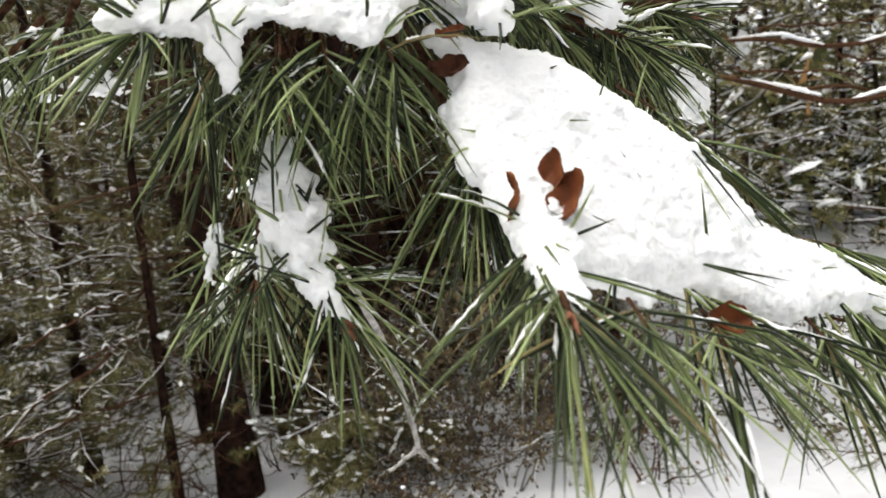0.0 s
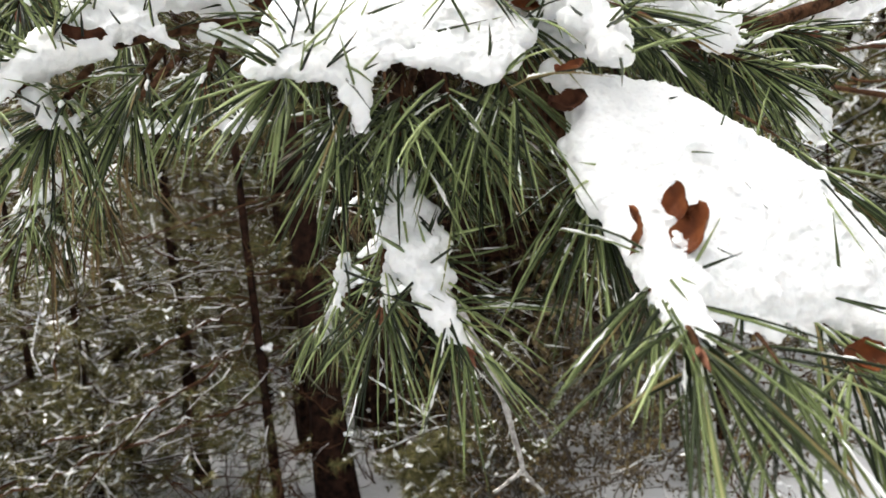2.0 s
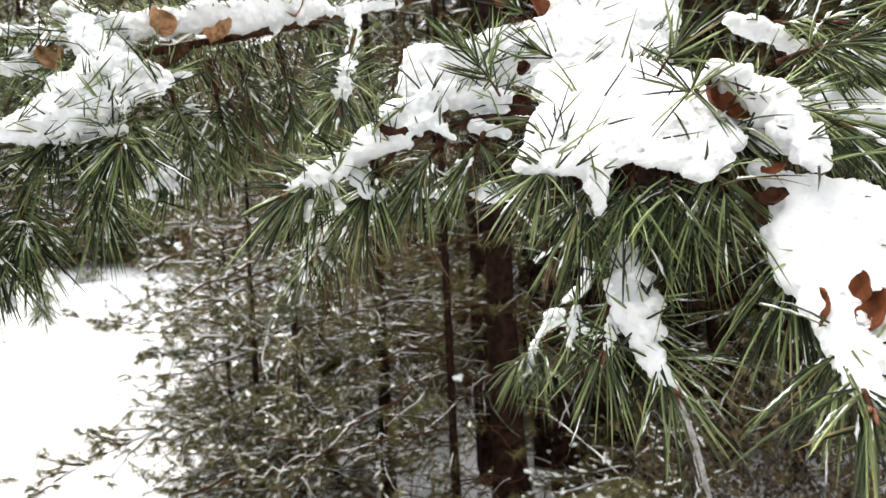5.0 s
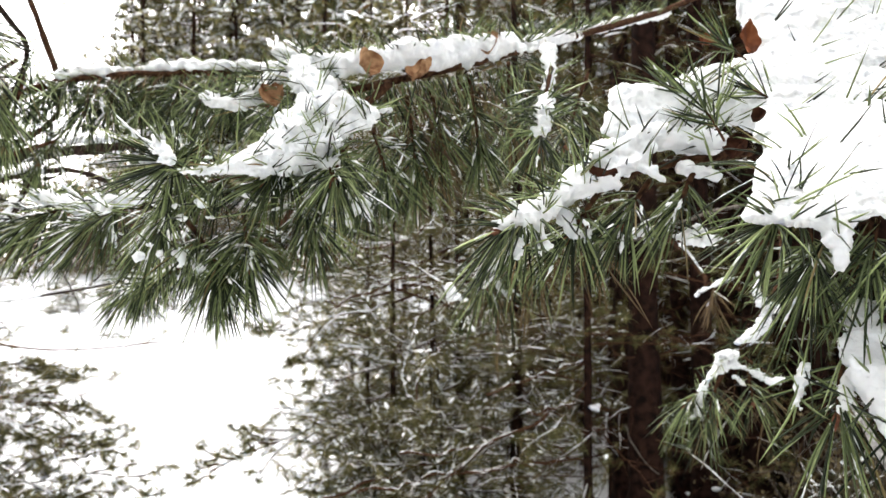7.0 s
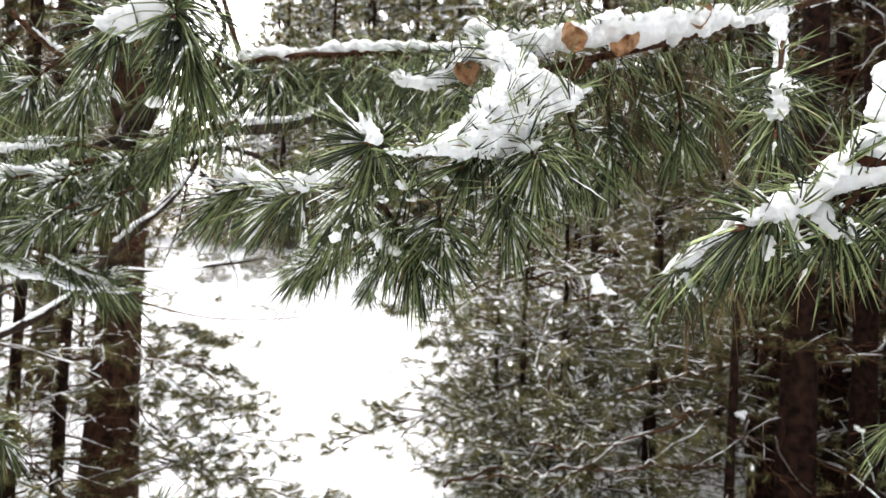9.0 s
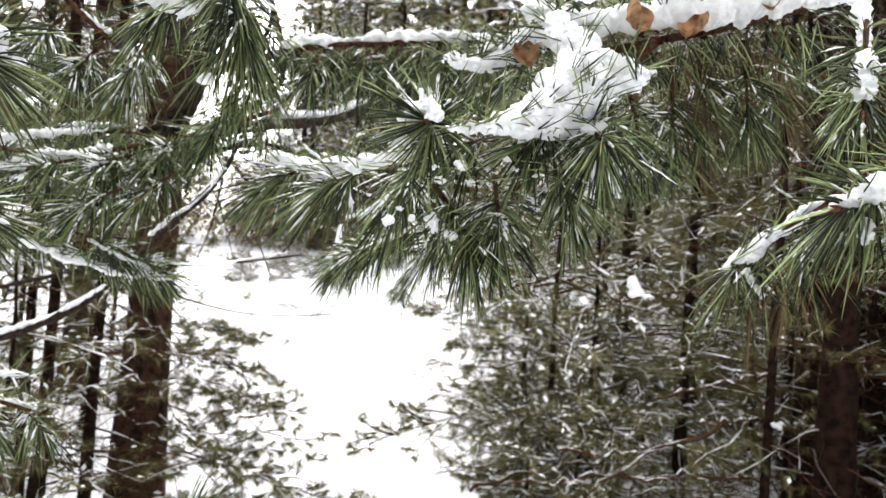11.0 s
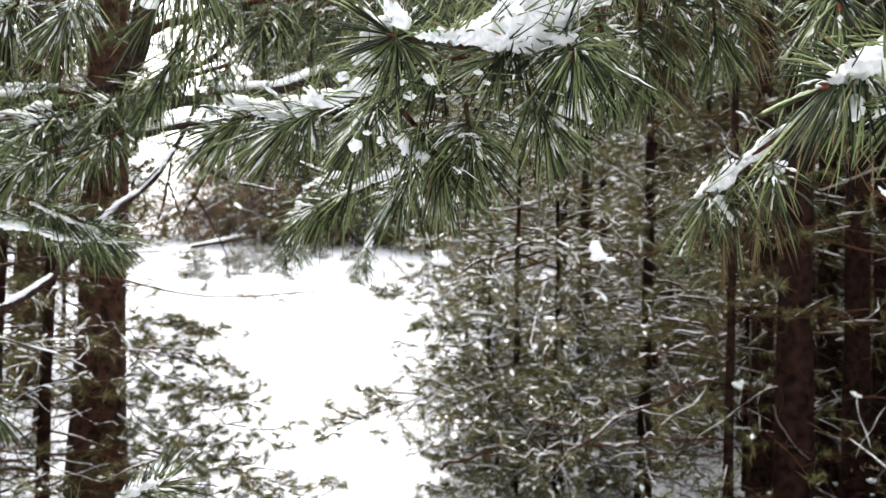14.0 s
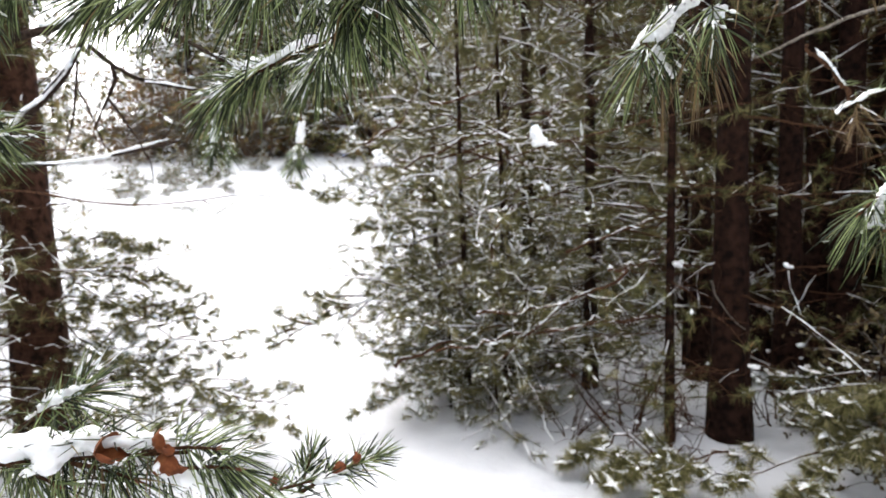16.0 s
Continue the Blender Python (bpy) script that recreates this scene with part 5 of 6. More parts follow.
b = pine_bough("close pine shoot with snow-matted needles")
stem(b, [(-2.25, -0.58, 2.2), (-1.7, -0.4, 2.0), (-1.128, -0.215, 1.840), (-0.965, -0.144, 1.802), (-0.862, -0.100, 1.778)], 0.005, 0.003)
tufts(b, ((-0.965, -0.144, 1.802), (-0.860, -0.098, 1.778), 190), ((-0.993, -0.176, 1.781), (-0.923, -0.137, 1.743), 140), length=0.075, droop=0.25, flecks=60)
snow_cover("matted snow on the close shoot", [[((-0.940, -0.148, 1.814), 0.018), ((-0.890, -0.120, 1.806), 0.018), ((-0.853, -0.091, 1.800), 0.014)], [((-0.890, -0.126, 1.787), 0.010), ((-0.864, -0.103, 1.784), 0.010), ((-0.847, -0.084, 1.786), 0.007)], [((-0.882, -0.122, 1.768), 0.006), ((-0.873, -0.119, 1.754), 0.005)], [((-0.870, -0.109, 1.775), 0.008), ((-0.856, -0.099, 1.757), 0.006)]], 0.0025, seed=11)
b = pine_bough("close drooping pine shoot with a strip of snow")
stem(b, [(-2.25, -0.58, 1.9), (-1.6, -0.4, 1.7), (-1.050, -0.202, 1.642), (-0.899, -0.119, 1.653), (-0.855, -0.099, 1.660)], 0.004, 0.003)
tufts(b, ((-0.941, -0.137, 1.649), (-0.855, -0.099, 1.660), 180), ((-0.959, -0.157, 1.638), (-0.882, -0.113, 1.627), 120), length=0.058, droop=0.25, flecks=44)
snow_cover("strip of snow on the close shoot", [[((-0.947, -0.144, 1.658), 0.008), ((-0.882, -0.115, 1.662), 0.012), ((-0.853, -0.098, 1.665), 0.009)]], 0.0025, seed=12)

# feathery shoots in the left part of the wood
b = pine_bough("feathery pine shoots edged with snow")
stem(b, [(-1.43, 0.43, 2.22), (-1.447, 0.541, 1.986), (-1.494, 0.385, 1.894), (-1.643, 0.248, 1.811), (-1.822, 0.118, 1.786)], 0.006, 0.003)
tufts(b, ((-1.492, 0.373, 1.881), (-1.636, 0.257, 1.801), 170), ((-1.636, 0.255, 1.834), (-1.807, 0.136, 1.787), 150), ((-1.762, 0.184, 1.848), (-1.897, 0.029, 1.821), 150), ((-1.507, 0.111, 1.645), (-1.433, 0.278, 1.590), 170), ((-1.638, 0.032, 1.689), (-1.494, 0.126, 1.636), 130), ((-1.460, 0.380, 1.878), (-1.502, 0.336, 1.811), 130), ((-1.447, 0.541, 1.986), (-1.474, 0.485, 1.893), 120), ((-1.457, 0.471, 1.945), (-1.487, 0.394, 1.878), 110), length=0.062, droop=0.25, flecks=80)
fringe(b, [(-1.494, 0.385, 1.888), (-1.643, 0.248, 1.807), (-1.822, 0.119, 1.784)], 600, 0.055, 65)
snow_cover("streaks of snow on feathery pine shoots", [
    [((-1.499, 0.365, 1.878), 0.005), ((-1.583, 0.301, 1.844), 0.007), ((-1.643, 0.248, 1.809), 0.009), ((-1.704, 0.193, 1.798), 0.006)],
    [((-1.643, 0.246, 1.842), 0.010), ((-1.665, 0.221, 1.830), 0.007)], [((-1.829, 0.106, 1.841), 0.009), ((-1.897, 0.028, 1.829), 0.009)],
    [((-1.502, 0.101, 1.646), 0.004), ((-1.468, 0.174, 1.615), 0.006), ((-1.439, 0.270, 1.594), 0.005)],
], 0.0035, 1.7, 13)

b = pine_bough("layered pine shoots with streaks of snow")
stem(b, [(-2.28, -0.56, 2.0), (-2.0, -0.3, 1.9), (-1.598, 0.079, 1.790), (-1.456, 0.146, 1.780), (-1.361, 0.237, 1.805), (-1.322, 0.342, 1.866), (-1.350, 0.452, 1.915)], 0.006, 0.004)
tufts(b, ((-1.456, 0.146, 1.780), (-1.475, 0.087, 1.755), 120), ((-1.388, 0.211, 1.793), (-1.387, 0.145, 1.753), 140), ((-1.351, 0.288, 1.830), (-1.368, 0.231, 1.785), 140), ((-1.322, 0.342, 1.866), (-1.371, 0.296, 1.828), 140), ((-1.348, 0.184, 1.732), (-1.377, 0.129, 1.692), 140), ((-1.334, 0.265, 1.769), (-1.328, 0.203, 1.716), 120),
      ((-1.399, 0.137, 1.657), (-1.361, 0.203, 1.624), 110), ((-1.353, 0.183, 1.633), (-1.349, 0.257, 1.600), 120), ((-1.266, 0.115, 1.929), (-1.278, 0.078, 1.873), 150), ((-1.213, 0.166, 1.940), (-1.220, 0.134, 1.876), 150), ((-1.308, 0.073, 1.967), (-1.319, 0.037, 1.910), 150), length=0.062, droop=0.25, flecks=95)
stem(b, [(-1.658, 0.089, 1.828), (-1.584, 0.160, 1.843), (-1.510, 0.231, 1.850), (-1.413, 0.284, 1.830)], 0.005, 0.003, "side_branch")
stem(b, [(-1.314, 0.066, 1.999), (-1.290, 0.090, 1.968), (-1.260, 0.121, 1.937), (-1.236, 0.145, 1.898)], 0.004, 0.003, "side_branch")
fringe(b, [(-1.628, 0.117, 1.835), (-1.569, 0.174, 1.844), (-1.477, 0.249, 1.843)], 700, 0.055, 63)
fringe(b, [(-1.524, 0.081, 1.779), (-1.456, 0.146, 1.780), (-1.361, 0.237, 1.803), (-1.322, 0.342, 1.864)], 700, 0.055, 64)
snow_cover("streaks of snow on layered pine shoots", [
    [((-1.511, 0.094, 1.788), 0.007), ((-1.450, 0.152, 1.790), 0.009), ((-1.374, 0.199, 1.767), 0.006)], [((-1.414, 0.159, 1.797), 0.011), ((-1.397, 0.175, 1.800), 0.010)],
    [((-1.382, 0.218, 1.784), 0.006), ((-1.351, 0.288, 1.830), 0.007), ((-1.322, 0.342, 1.871), 0.005)], [((-1.591, 0.152, 1.853), 0.007), ((-1.518, 0.223, 1.860), 0.007)],
    [((-1.386, 0.150, 1.649), 0.004), ((-1.346, 0.189, 1.626), 0.006), ((-1.345, 0.247, 1.603), 0.004)], [((-1.400, 0.133, 1.743), 0.005), ((-1.383, 0.177, 1.756), 0.005)], [((-1.290, 0.090, 1.976), 0.007), ((-1.261, 0.120, 1.945), 0.006)],
], 0.0035, 1.7, 21)

b = pine_bough("flat pine spray with matted snow between dark needles")
stem(b, [(-2.1, -0.45, 2.0), (-1.720, 0.001, 1.767), (-1.589, 0.113, 1.778), (-1.457, 0.210, 1.793), (-1.337, 0.293, 1.838)], 0.005, 0.003)
tufts(b, ((-1.615, 0.084, 1.775), (-1.606, 0.068, 1.725), 70), ((-1.544, 0.146, 1.783), (-1.530, 0.136, 1.732), 70), ((-1.464, 0.203, 1.790), (-1.440, 0.202, 1.737), 70), ((-1.385, 0.257, 1.815), (-1.363, 0.256, 1.756), 60), length=0.06, droop=0.3, flecks=50, bud=False)
snow_cover("matted snow lying on a flat spray", [
    [((-1.669, 0.027, 1.753), 0.010), ((-1.597, 0.089, 1.776), 0.014), ((-1.503, 0.161, 1.794), 0.016), ((-1.417, 0.224, 1.786), 0.015), ((-1.366, 0.263, 1.816), 0.008)],
    [((-1.690, 0.045, 1.812), 0.007), ((-1.603, 0.123, 1.836), 0.010), ((-1.501, 0.203, 1.845), 0.006)], [((-1.480, 0.078, 1.641), 0.006), ((-1.415, 0.135, 1.616), 0.009), ((-1.361, 0.195, 1.597), 0.007), ((-1.319, 0.255, 1.594), 0.004)]], 0.003, 2.4, 81, 4, poke=420)
dead_leaf((-1.440, 0.170, 1.791), 0.018, 30, -20, 60, "small dark maroon dead leaf in the snow", 45, DARK_LEAF)

b = pine_bough("low pine shoot at the wood's edge heaped with snow")
stem(b, [(-2.2, -0.55, 1.4), (-1.816, -0.080, 1.418), (-1.664, 0.023, 1.383), (-1.514, 0.123, 1.357)], 0.005, 0.003)
tufts(b, ((-1.677, 0.008, 1.382), (-1.641, 0.024, 1.309), 80), ((-1.621, 0.058, 1.378), (-1.579, 0.081, 1.306), 80), ((-1.554, 0.106, 1.366), (-1.501, 0.140, 1.325), 70), length=0.065, droop=0.35, flecks=24, bud=False)
snow_cover("heaped snow on the low shoot", [[((-1.733, -0.027, 1.391), 0.018), ((-1.671, 0.015, 1.394), 0.020), ((-1.627, 0.051, 1.382), 0.014), ((-1.584, 0.086, 1.367), 0.012), ((-1.521, 0.129, 1.362), 0.005)], [((-1.645, 0.075, 1.400), 0.008), ((-1.616, 0.108, 1.407), 0.011), ((-1.588, 0.141, 1.402), 0.005)]], 0.003, 2.2, 82, 4)
dead_leaf((-1.613, 0.021, 1.391), 0.034, 50, -10, 65, "dark maroon dead leaf under the heaped snow", 46, DARK_LEAF)

# bare dark limbs
b = pine_bough("bare dark pine limb with snow lying on it")
stem(b, crooked([(-2.35, -0.56, 1.1), (-2.9, -0.3, 1.15), (-3.071, 0.086, 1.222), (-2.956, 0.292, 1.285), (-2.833, 0.506, 1.370), (-2.717, 0.632, 1.496), (-2.957, 0.848, 1.683), (-2.903, 0.902, 1.758), (-2.843, 0.956, 1.804), (-2.789, 1.012, 1.893), (-2.750, 1.057, 1.988), (-2.726, 1.085, 2.055), (-2.719, 1.104, 2.143), (-2.718, 1.124, 2.269)], 0.003, 3), 0.024, 0.008, "branch", DARK_TWIG)
for way, r0, r1 in (([(-2.739, 1.067, 1.997), (-2.690, 1.120, 1.923), (-2.651, 1.182, 1.881), (-2.622, 1.267, 1.862), (-2.532, 1.334, 1.837), (-2.484, 1.373, 1.843)], 0.009, 0.003),
                    ([(-2.693, 1.118, 1.923), (-2.679, 1.123, 1.883), (-2.695, 1.101, 1.825), (-2.714, 1.077, 1.767), (-2.735, 1.050, 1.695)], 0.008, 0.002),
                    ([(-2.698, 1.097, 1.811), (-2.651, 1.123, 1.736), (-2.607, 1.146, 1.659)], 0.006, 0.002),
                    ([(-2.768, 1.036, 1.944), (-2.747, 1.014, 1.859), (-2.750, 0.995, 1.744), (-2.771, 0.960, 1.625)], 0.005, 0.0018),
                    ([(-2.747, 1.014, 1.859), (-2.705, 1.033, 1.761), (-2.660, 1.050, 1.638)], 0.004, 0.0015),
                    ([(-2.758, 1.052, 1.994), (-2.790, 0.986, 1.896), (-2.818, 0.928, 1.827)], 0.006, 0.003),
                    ([(-2.732, 1.080, 2.052), (-2.694, 1.111, 2.054), (-2.665, 1.136, 2.072)], 0.008, 0.004),
                    ([(-2.607, 1.146, 1.659), (-2.569, 1.163, 1.579), (-2.561, 1.161, 1.519)], 0.003, 0.0015)):
    stem(b, way, r0, r1, "side_branch", DARK_TWIG)
stem(b, [(-2.617, 0.775, 1.971), (-2.604, 0.852, 1.996), (-2.588, 0.933, 2.025), (-2.606, 1.055, 2.073), (-2.615, 1.178, 2.089), (-2.583, 1.264, 2.064), (-2.555, 1.342, 2.011), (-2.472, 1.398, 1.948), (-2.357, 1.481, 1.899)], 0.014, 0.005, "side_branch", DARK_TWIG)
stem(b, [(-2.472, 1.398, 1.948), (-2.399, 1.453, 1.934), (-2.360, 1.488, 1.962)], 0.005, 0.003, "side_branch", DARK_TWIG)
stem(b, crooked([(-2.115, 0.685, 1.996), (-2.062, 0.819, 2.042), (-1.994, 0.974, 2.066), (-1.904, 1.075, 2.130), (-1.850, 1.210, 2.179)], 0.008, 5), 0.018, 0.008, "side_branch", DARK_TWIG)
stem(b, [(-2.6, -0.4, 1.3), (-3.175, 0.790, 1.587), (-3.078, 0.867, 1.592), (-2.901, 1.006, 1.585), (-2.839, 1.121, 1.599), (-2.790, 1.228, 1.632), (-2.707, 1.298, 1.664), (-2.654, 1.341, 1.667)], 0.010, 0.004, "side_branch", DARK_TWIG)
stem(b, [(-2.724, 1.284, 1.658), (-2.692, 1.316, 1.703), (-2.680, 1.331, 1.738)], 0.005, 0.002, "side_branch", DARK_TWIG)
snow_cover("snow lying along a bare dark limb", [
    [((-3.046, 0.112, 1.262), 0.012), ((-2.931, 0.319, 1.319), 0.013), ((-2.833, 0.504, 1.401), 0.013), ((-2.730, 0.616, 1.511), 0.009)],
    [((-2.951, 0.843, 1.704), 0.010), ((-2.897, 0.897, 1.779), 0.012), ((-2.844, 0.945, 1.822), 0.012), ((-2.795, 0.997, 1.909), 0.012), ((-2.758, 1.038, 1.989), 0.009)],
    [((-2.062, 0.818, 2.067), 0.014), ((-1.993, 0.973, 2.092), 0.016), ((-1.903, 1.074, 2.150), 0.012)],
    [((-2.640, 1.203, 1.875), 0.006), ((-2.606, 1.280, 1.867), 0.006), ((-2.532, 1.335, 1.845), 0.006)],
    [((-2.605, 0.855, 2.014), 0.012), ((-2.589, 0.935, 2.043), 0.012), ((-2.622, 1.045, 2.091), 0.007)],
    [((-2.497, 1.382, 1.975), 0.006), ((-2.448, 1.417, 1.948), 0.008), ((-2.366, 1.476, 1.912), 0.006)],
    [((-3.063, 0.881, 1.602), 0.006), ((-2.901, 1.008, 1.598), 0.008), ((-2.839, 1.122, 1.612), 0.010), ((-2.790, 1.230, 1.645), 0.009), ((-2.691, 1.313, 1.675), 0.006)],
], 0.004, seed=14, poke=0)
b = pine_bough("thick dark limb seen behind the needles")
stem(b, crooked([(-2.25, -0.55, 3.1), (-1.7, 0.1, 2.7), (-1.423, 0.431, 2.232), (-1.435, 0.387, 2.080), (-1.455, 0.347, 1.969), (-1.482, 0.327, 1.876), (-1.559, 0.325, 1.823)], 0.010, 3), 0.032, 0.022, "branch", DARK_TWIG)
stem(b, crooked([(-1.482, 0.327, 1.881), (-1.664, 0.288, 1.869), (-1.816, 0.212, 1.836)], 0.008, 5), 0.008, 0.004, "side_branch", DARK_TWIG)

# below: the snowy bough seen at the end of the walk
b = pine_bough("low pine bough heaped with snow and caught leaves")
stem(b, [(-2.25, -0.57, 1.3), (-1.8, -0.25, 1.2), (-1.287, 0.100, 1.173), (-1.183, 0.196, 1.181), (-1.104, 0.271, 1.180), (-1.046, 0.329, 1.176)], 0.006, 0.003)
tufts(b, ((-1.087, 0.285, 1.182), (-1.020, 0.350, 1.178), 90), ((-1.150, 0.222, 1.176), (-1.082, 0.271, 1.151), 60), ((-1.042, 0.317, 1.159), (-0.999, 0.362, 1.152), 80), ((-1.216, 0.170, 1.179), (-1.149, 0.206, 1.153), 60), ((-1.245, 0.203, 1.206), (-1.222, 0.290, 1.239), 90), length=0.08, pressed=0.5)
tufts(b, ((-0.995, 0.445, 1.081), (-0.913, 0.529, 1.128), 90), ((-0.994, 0.443, 1.065), (-0.993, 0.479, 1.126), 70), ((-1.039, 0.384, 1.078), (-0.971, 0.467, 1.103), 60), length=0.042, pressed=0.1, droop=0.05, spread=(20, 55))
fringe(b, [(-1.216, 0.170, 1.178), (-1.150, 0.222, 1.181), (-1.059, 0.306, 1.177)], 700, 0.07, 67)
fringe(b, [(-1.183, 0.196, 1.179), (-1.070, 0.297, 1.176)], 300, 0.065, 68, DRY_NEEDLE)
snow_cover("heaped snow on the low bough", [
    [((-1.099, 0.278, 1.198), 0.014), ((-1.069, 0.314, 1.194), 0.012)], [((-1.003, 0.414, 1.090), 0.014), ((-0.981, 0.443, 1.081), 0.012)], [((-0.962, 0.474, 1.104), 0.011), ((-0.930, 0.514, 1.114), 0.006)],
    [((-1.239, 0.142, 1.199), 0.020), ((-1.201, 0.185, 1.199), 0.022), ((-1.151, 0.225, 1.200), 0.022), ((-1.122, 0.260, 1.202), 0.016), ((-1.058, 0.322, 1.187), 0.008)],
    [((-1.156, 0.205, 1.181), 0.018), ((-1.172, 0.191, 1.175), 0.016)], [((-1.055, 0.295, 1.164), 0.014), ((-1.041, 0.316, 1.145), 0.016), ((-1.027, 0.361, 1.115), 0.016)], [((-0.971, 0.467, 1.103), 0.010), ((-0.947, 0.487, 1.109), 0.008)],
], 0.003, seed=15)
snow_cover("thin snow along an upturned shoot", [[((-1.261, 0.224, 1.211), 0.005), ((-1.243, 0.241, 1.231), 0.009), ((-1.219, 0.261, 1.246), 0.009), ((-1.192, 0.284, 1.257), 0.004)]], 0.0025, 2.2, 75, 4)
for t, sz, seed in (((-1.108, 0.244, 1.190), 0.05, 30), ((-1.055, 0.286, 1.194), 0.05, 31), ((-1.045, 0.289, 1.163), 0.045, 32), ((-0.939, 0.482, 1.119), 0.022, 33), ((-0.919, 0.500, 1.132), 0.018, 34), ((-0.997, 0.422, 1.114), 0.020, 35)):
    dead_leaf(t, sz, 40 * seed, 15, 70, "reddish brown dead leaf caught in the low bough", seed=seed)

# shoot beside the dark trunks
b = pine_bough("pine shoot hanging before the dark trunks")
stem(b, [(-0.34, 1.5, 2.32), (-0.28, 1.32, 2.0), (-0.261, 1.276, 1.669), (-0.276, 1.207, 1.580), (-0.331, 1.167, 1.529), (-0.370, 1.139, 1.479), (-0.383, 1.134, 1.410)], 0.004, 0.002)
stem(b, [(-0.331, 1.167, 1.524), (-0.292, 1.199, 1.491), (-0.262, 1.225, 1.467)], 0.003, 0.002, "side_branch")
tufts(b, ((-0.355, 1.151, 1.489), (-0.379, 1.137, 1.400), 64), ((-0.371, 1.140, 1.469), (-0.410, 1.112, 1.429), 50), ((-0.316, 1.181, 1.500), (-0.309, 1.190, 1.431), 40), length=0.075, droop=0.3, flecks=6)
tufts(b, ((-0.331, 1.169, 1.500), (-0.340, 1.167, 1.421), 18), ((-0.293, 1.200, 1.481), (-0.286, 1.209, 1.422), 16), length=0.065, droop=0.4, flecks=0, bud=False, mat=DRY_NEEDLE)
snow_cover("snow arching along the hanging shoot", [
    [((-0.294, 1.187, 1.668), 0.0039), ((-0.297, 1.187, 1.633), 0.0059), ((-0.288, 1.195, 1.607), 0.0118), ((-0.267, 1.212, 1.603), 0.0089)],
    [((-0.285, 1.200, 1.577), 0.0079), ((-0.293, 1.194, 1.564), 0.0118), ((-0.310, 1.182, 1.553), 0.0108), ((-0.329, 1.168, 1.542), 0.0059)],
    [((-0.329, 1.169, 1.519), 0.0059), ((-0.340, 1.148, 1.520), 0.0117), ((-0.356, 1.148, 1.517), 0.0089), ((-0.351, 1.153, 1.501), 0.0098), ((-0.366, 1.142, 1.487), 0.0079), ((-0.377, 1.134, 1.473), 0.0069), ((-0.385, 1.130, 1.453), 0.0049), ((-0.390, 1.128, 1.426), 0.0044), ((-0.393, 1.126, 1.413), 0.0059), ((-0.381, 1.136, 1.406), 0.0039), ((-0.374, 1.142, 1.395), 0.0025)],
    [((-0.342, 1.160, 1.501), 0.0049), ((-0.319, 1.178, 1.496), 0.0059), ((-0.296, 1.197, 1.481), 0.0069), ((-0.283, 1.207, 1.471), 0.0089), ((-0.268, 1.219, 1.474), 0.0079)],
    [((-0.399, 1.121, 1.410), 0.0039), ((-0.411, 1.113, 1.396), 0.0020)],
    [((-0.335, 1.167, 1.480), 0.0039), ((-0.322, 1.178, 1.466), 0.0030)]], 0.0016, 2.6, 16, 3, 0.7)

# snow balls and clots caught on thin twigs of the stand
b = pine_bough("thin grey twig with clots of snow")
stem(b, [(-1.33, 3.7, 1.8), (-1.283, 2.433, 1.672), (-1.443, 2.210, 1.601), (-1.537, 2.048, 1.607), (-1.803, 1.935, 1.462)], 0.005, 0.002)
snow_cover("clot of snow on a thin twig", [[((-1.537, 2.046, 1.650), 0.016), ((-1.533, 2.050, 1.626), 0.032), ((-1.531, 2.053, 1.604), 0.026)], [((-1.510, 2.064, 1.600), 0.012), ((-1.475, 2.088, 1.590), 0.008)]], 0.003, 2.6, seed=17, soften=3, poke=0)
for clump, ends, r in (([(-3.210, 2.972, 1.579), (-3.153, 3.040, 1.569)], ((-3.256, 2.923, 1.519), (-3.194, 3.459, 1.469)), 0.042), ([(-1.580, 3.532, 0.950), (-1.540, 3.578, 0.961)], ((-1.631, 3.474, 0.926), (-1.461, 3.984, 0.861)), 0.028), ([(-3.267, 3.190, 1.836), (-3.238, 3.209, 1.806)], ((-3.293, 3.160, 1.773), (-3.101, 3.557, 1.701)), 0.034), ([(-3.263, 3.034, 1.630), (-3.212, 3.070, 1.599)], ((-3.299, 2.996, 1.562), (-3.093, 3.535, 1.514)), 0.050), ([(-1.066, 3.766, 0.953), (-1.037, 3.786, 0.934)], ((-1.095, 3.737, 0.914), (-0.926, 4.251, 0.889)), 0.020), ([(-1.562, 3.506, 0.970), (-1.526, 3.531, 0.947)], ((-1.584, 3.482, 0.926), (-1.460, 3.960, 0.899)), 0.020)):
    b = pine_bough("thin twig of the stand bent under a clot of snow")
    stem(b, crooked([ends[0], clump[0], clump[1], ends[1]], 0.004, 7), 0.003, 0.006)
    snow_cover("clot of snow sitting on a thin twig", [[(clump[0], r * 0.7), (clump[1], r * 0.6)]], 0.004, 1.8, 51, 3, poke=0)
b = pine_bough("thin frosted twig hanging before the trunks")
stem(b, [(-0.139, 0.844, 1.510), (-0.109, 0.809, 1.464), (-0.079, 0.782, 1.392), (-0.063, 0.775, 1.311), (-0.062, 0.773, 1.291)], 0.0042, 0.003, "side_branch", PALE_TWIG)
stem(b, [(-0.063, 0.773, 1.295), (-0.040, 0.770, 1.266)], 0.0027, 0.002, "side_branch", PALE_TWIG)
stem(b, [(-0.063, 0.773, 1.295), (-0.099, 0.770, 1.272)], 0.0027, 0.002, "side_branch", PALE_TWIG)

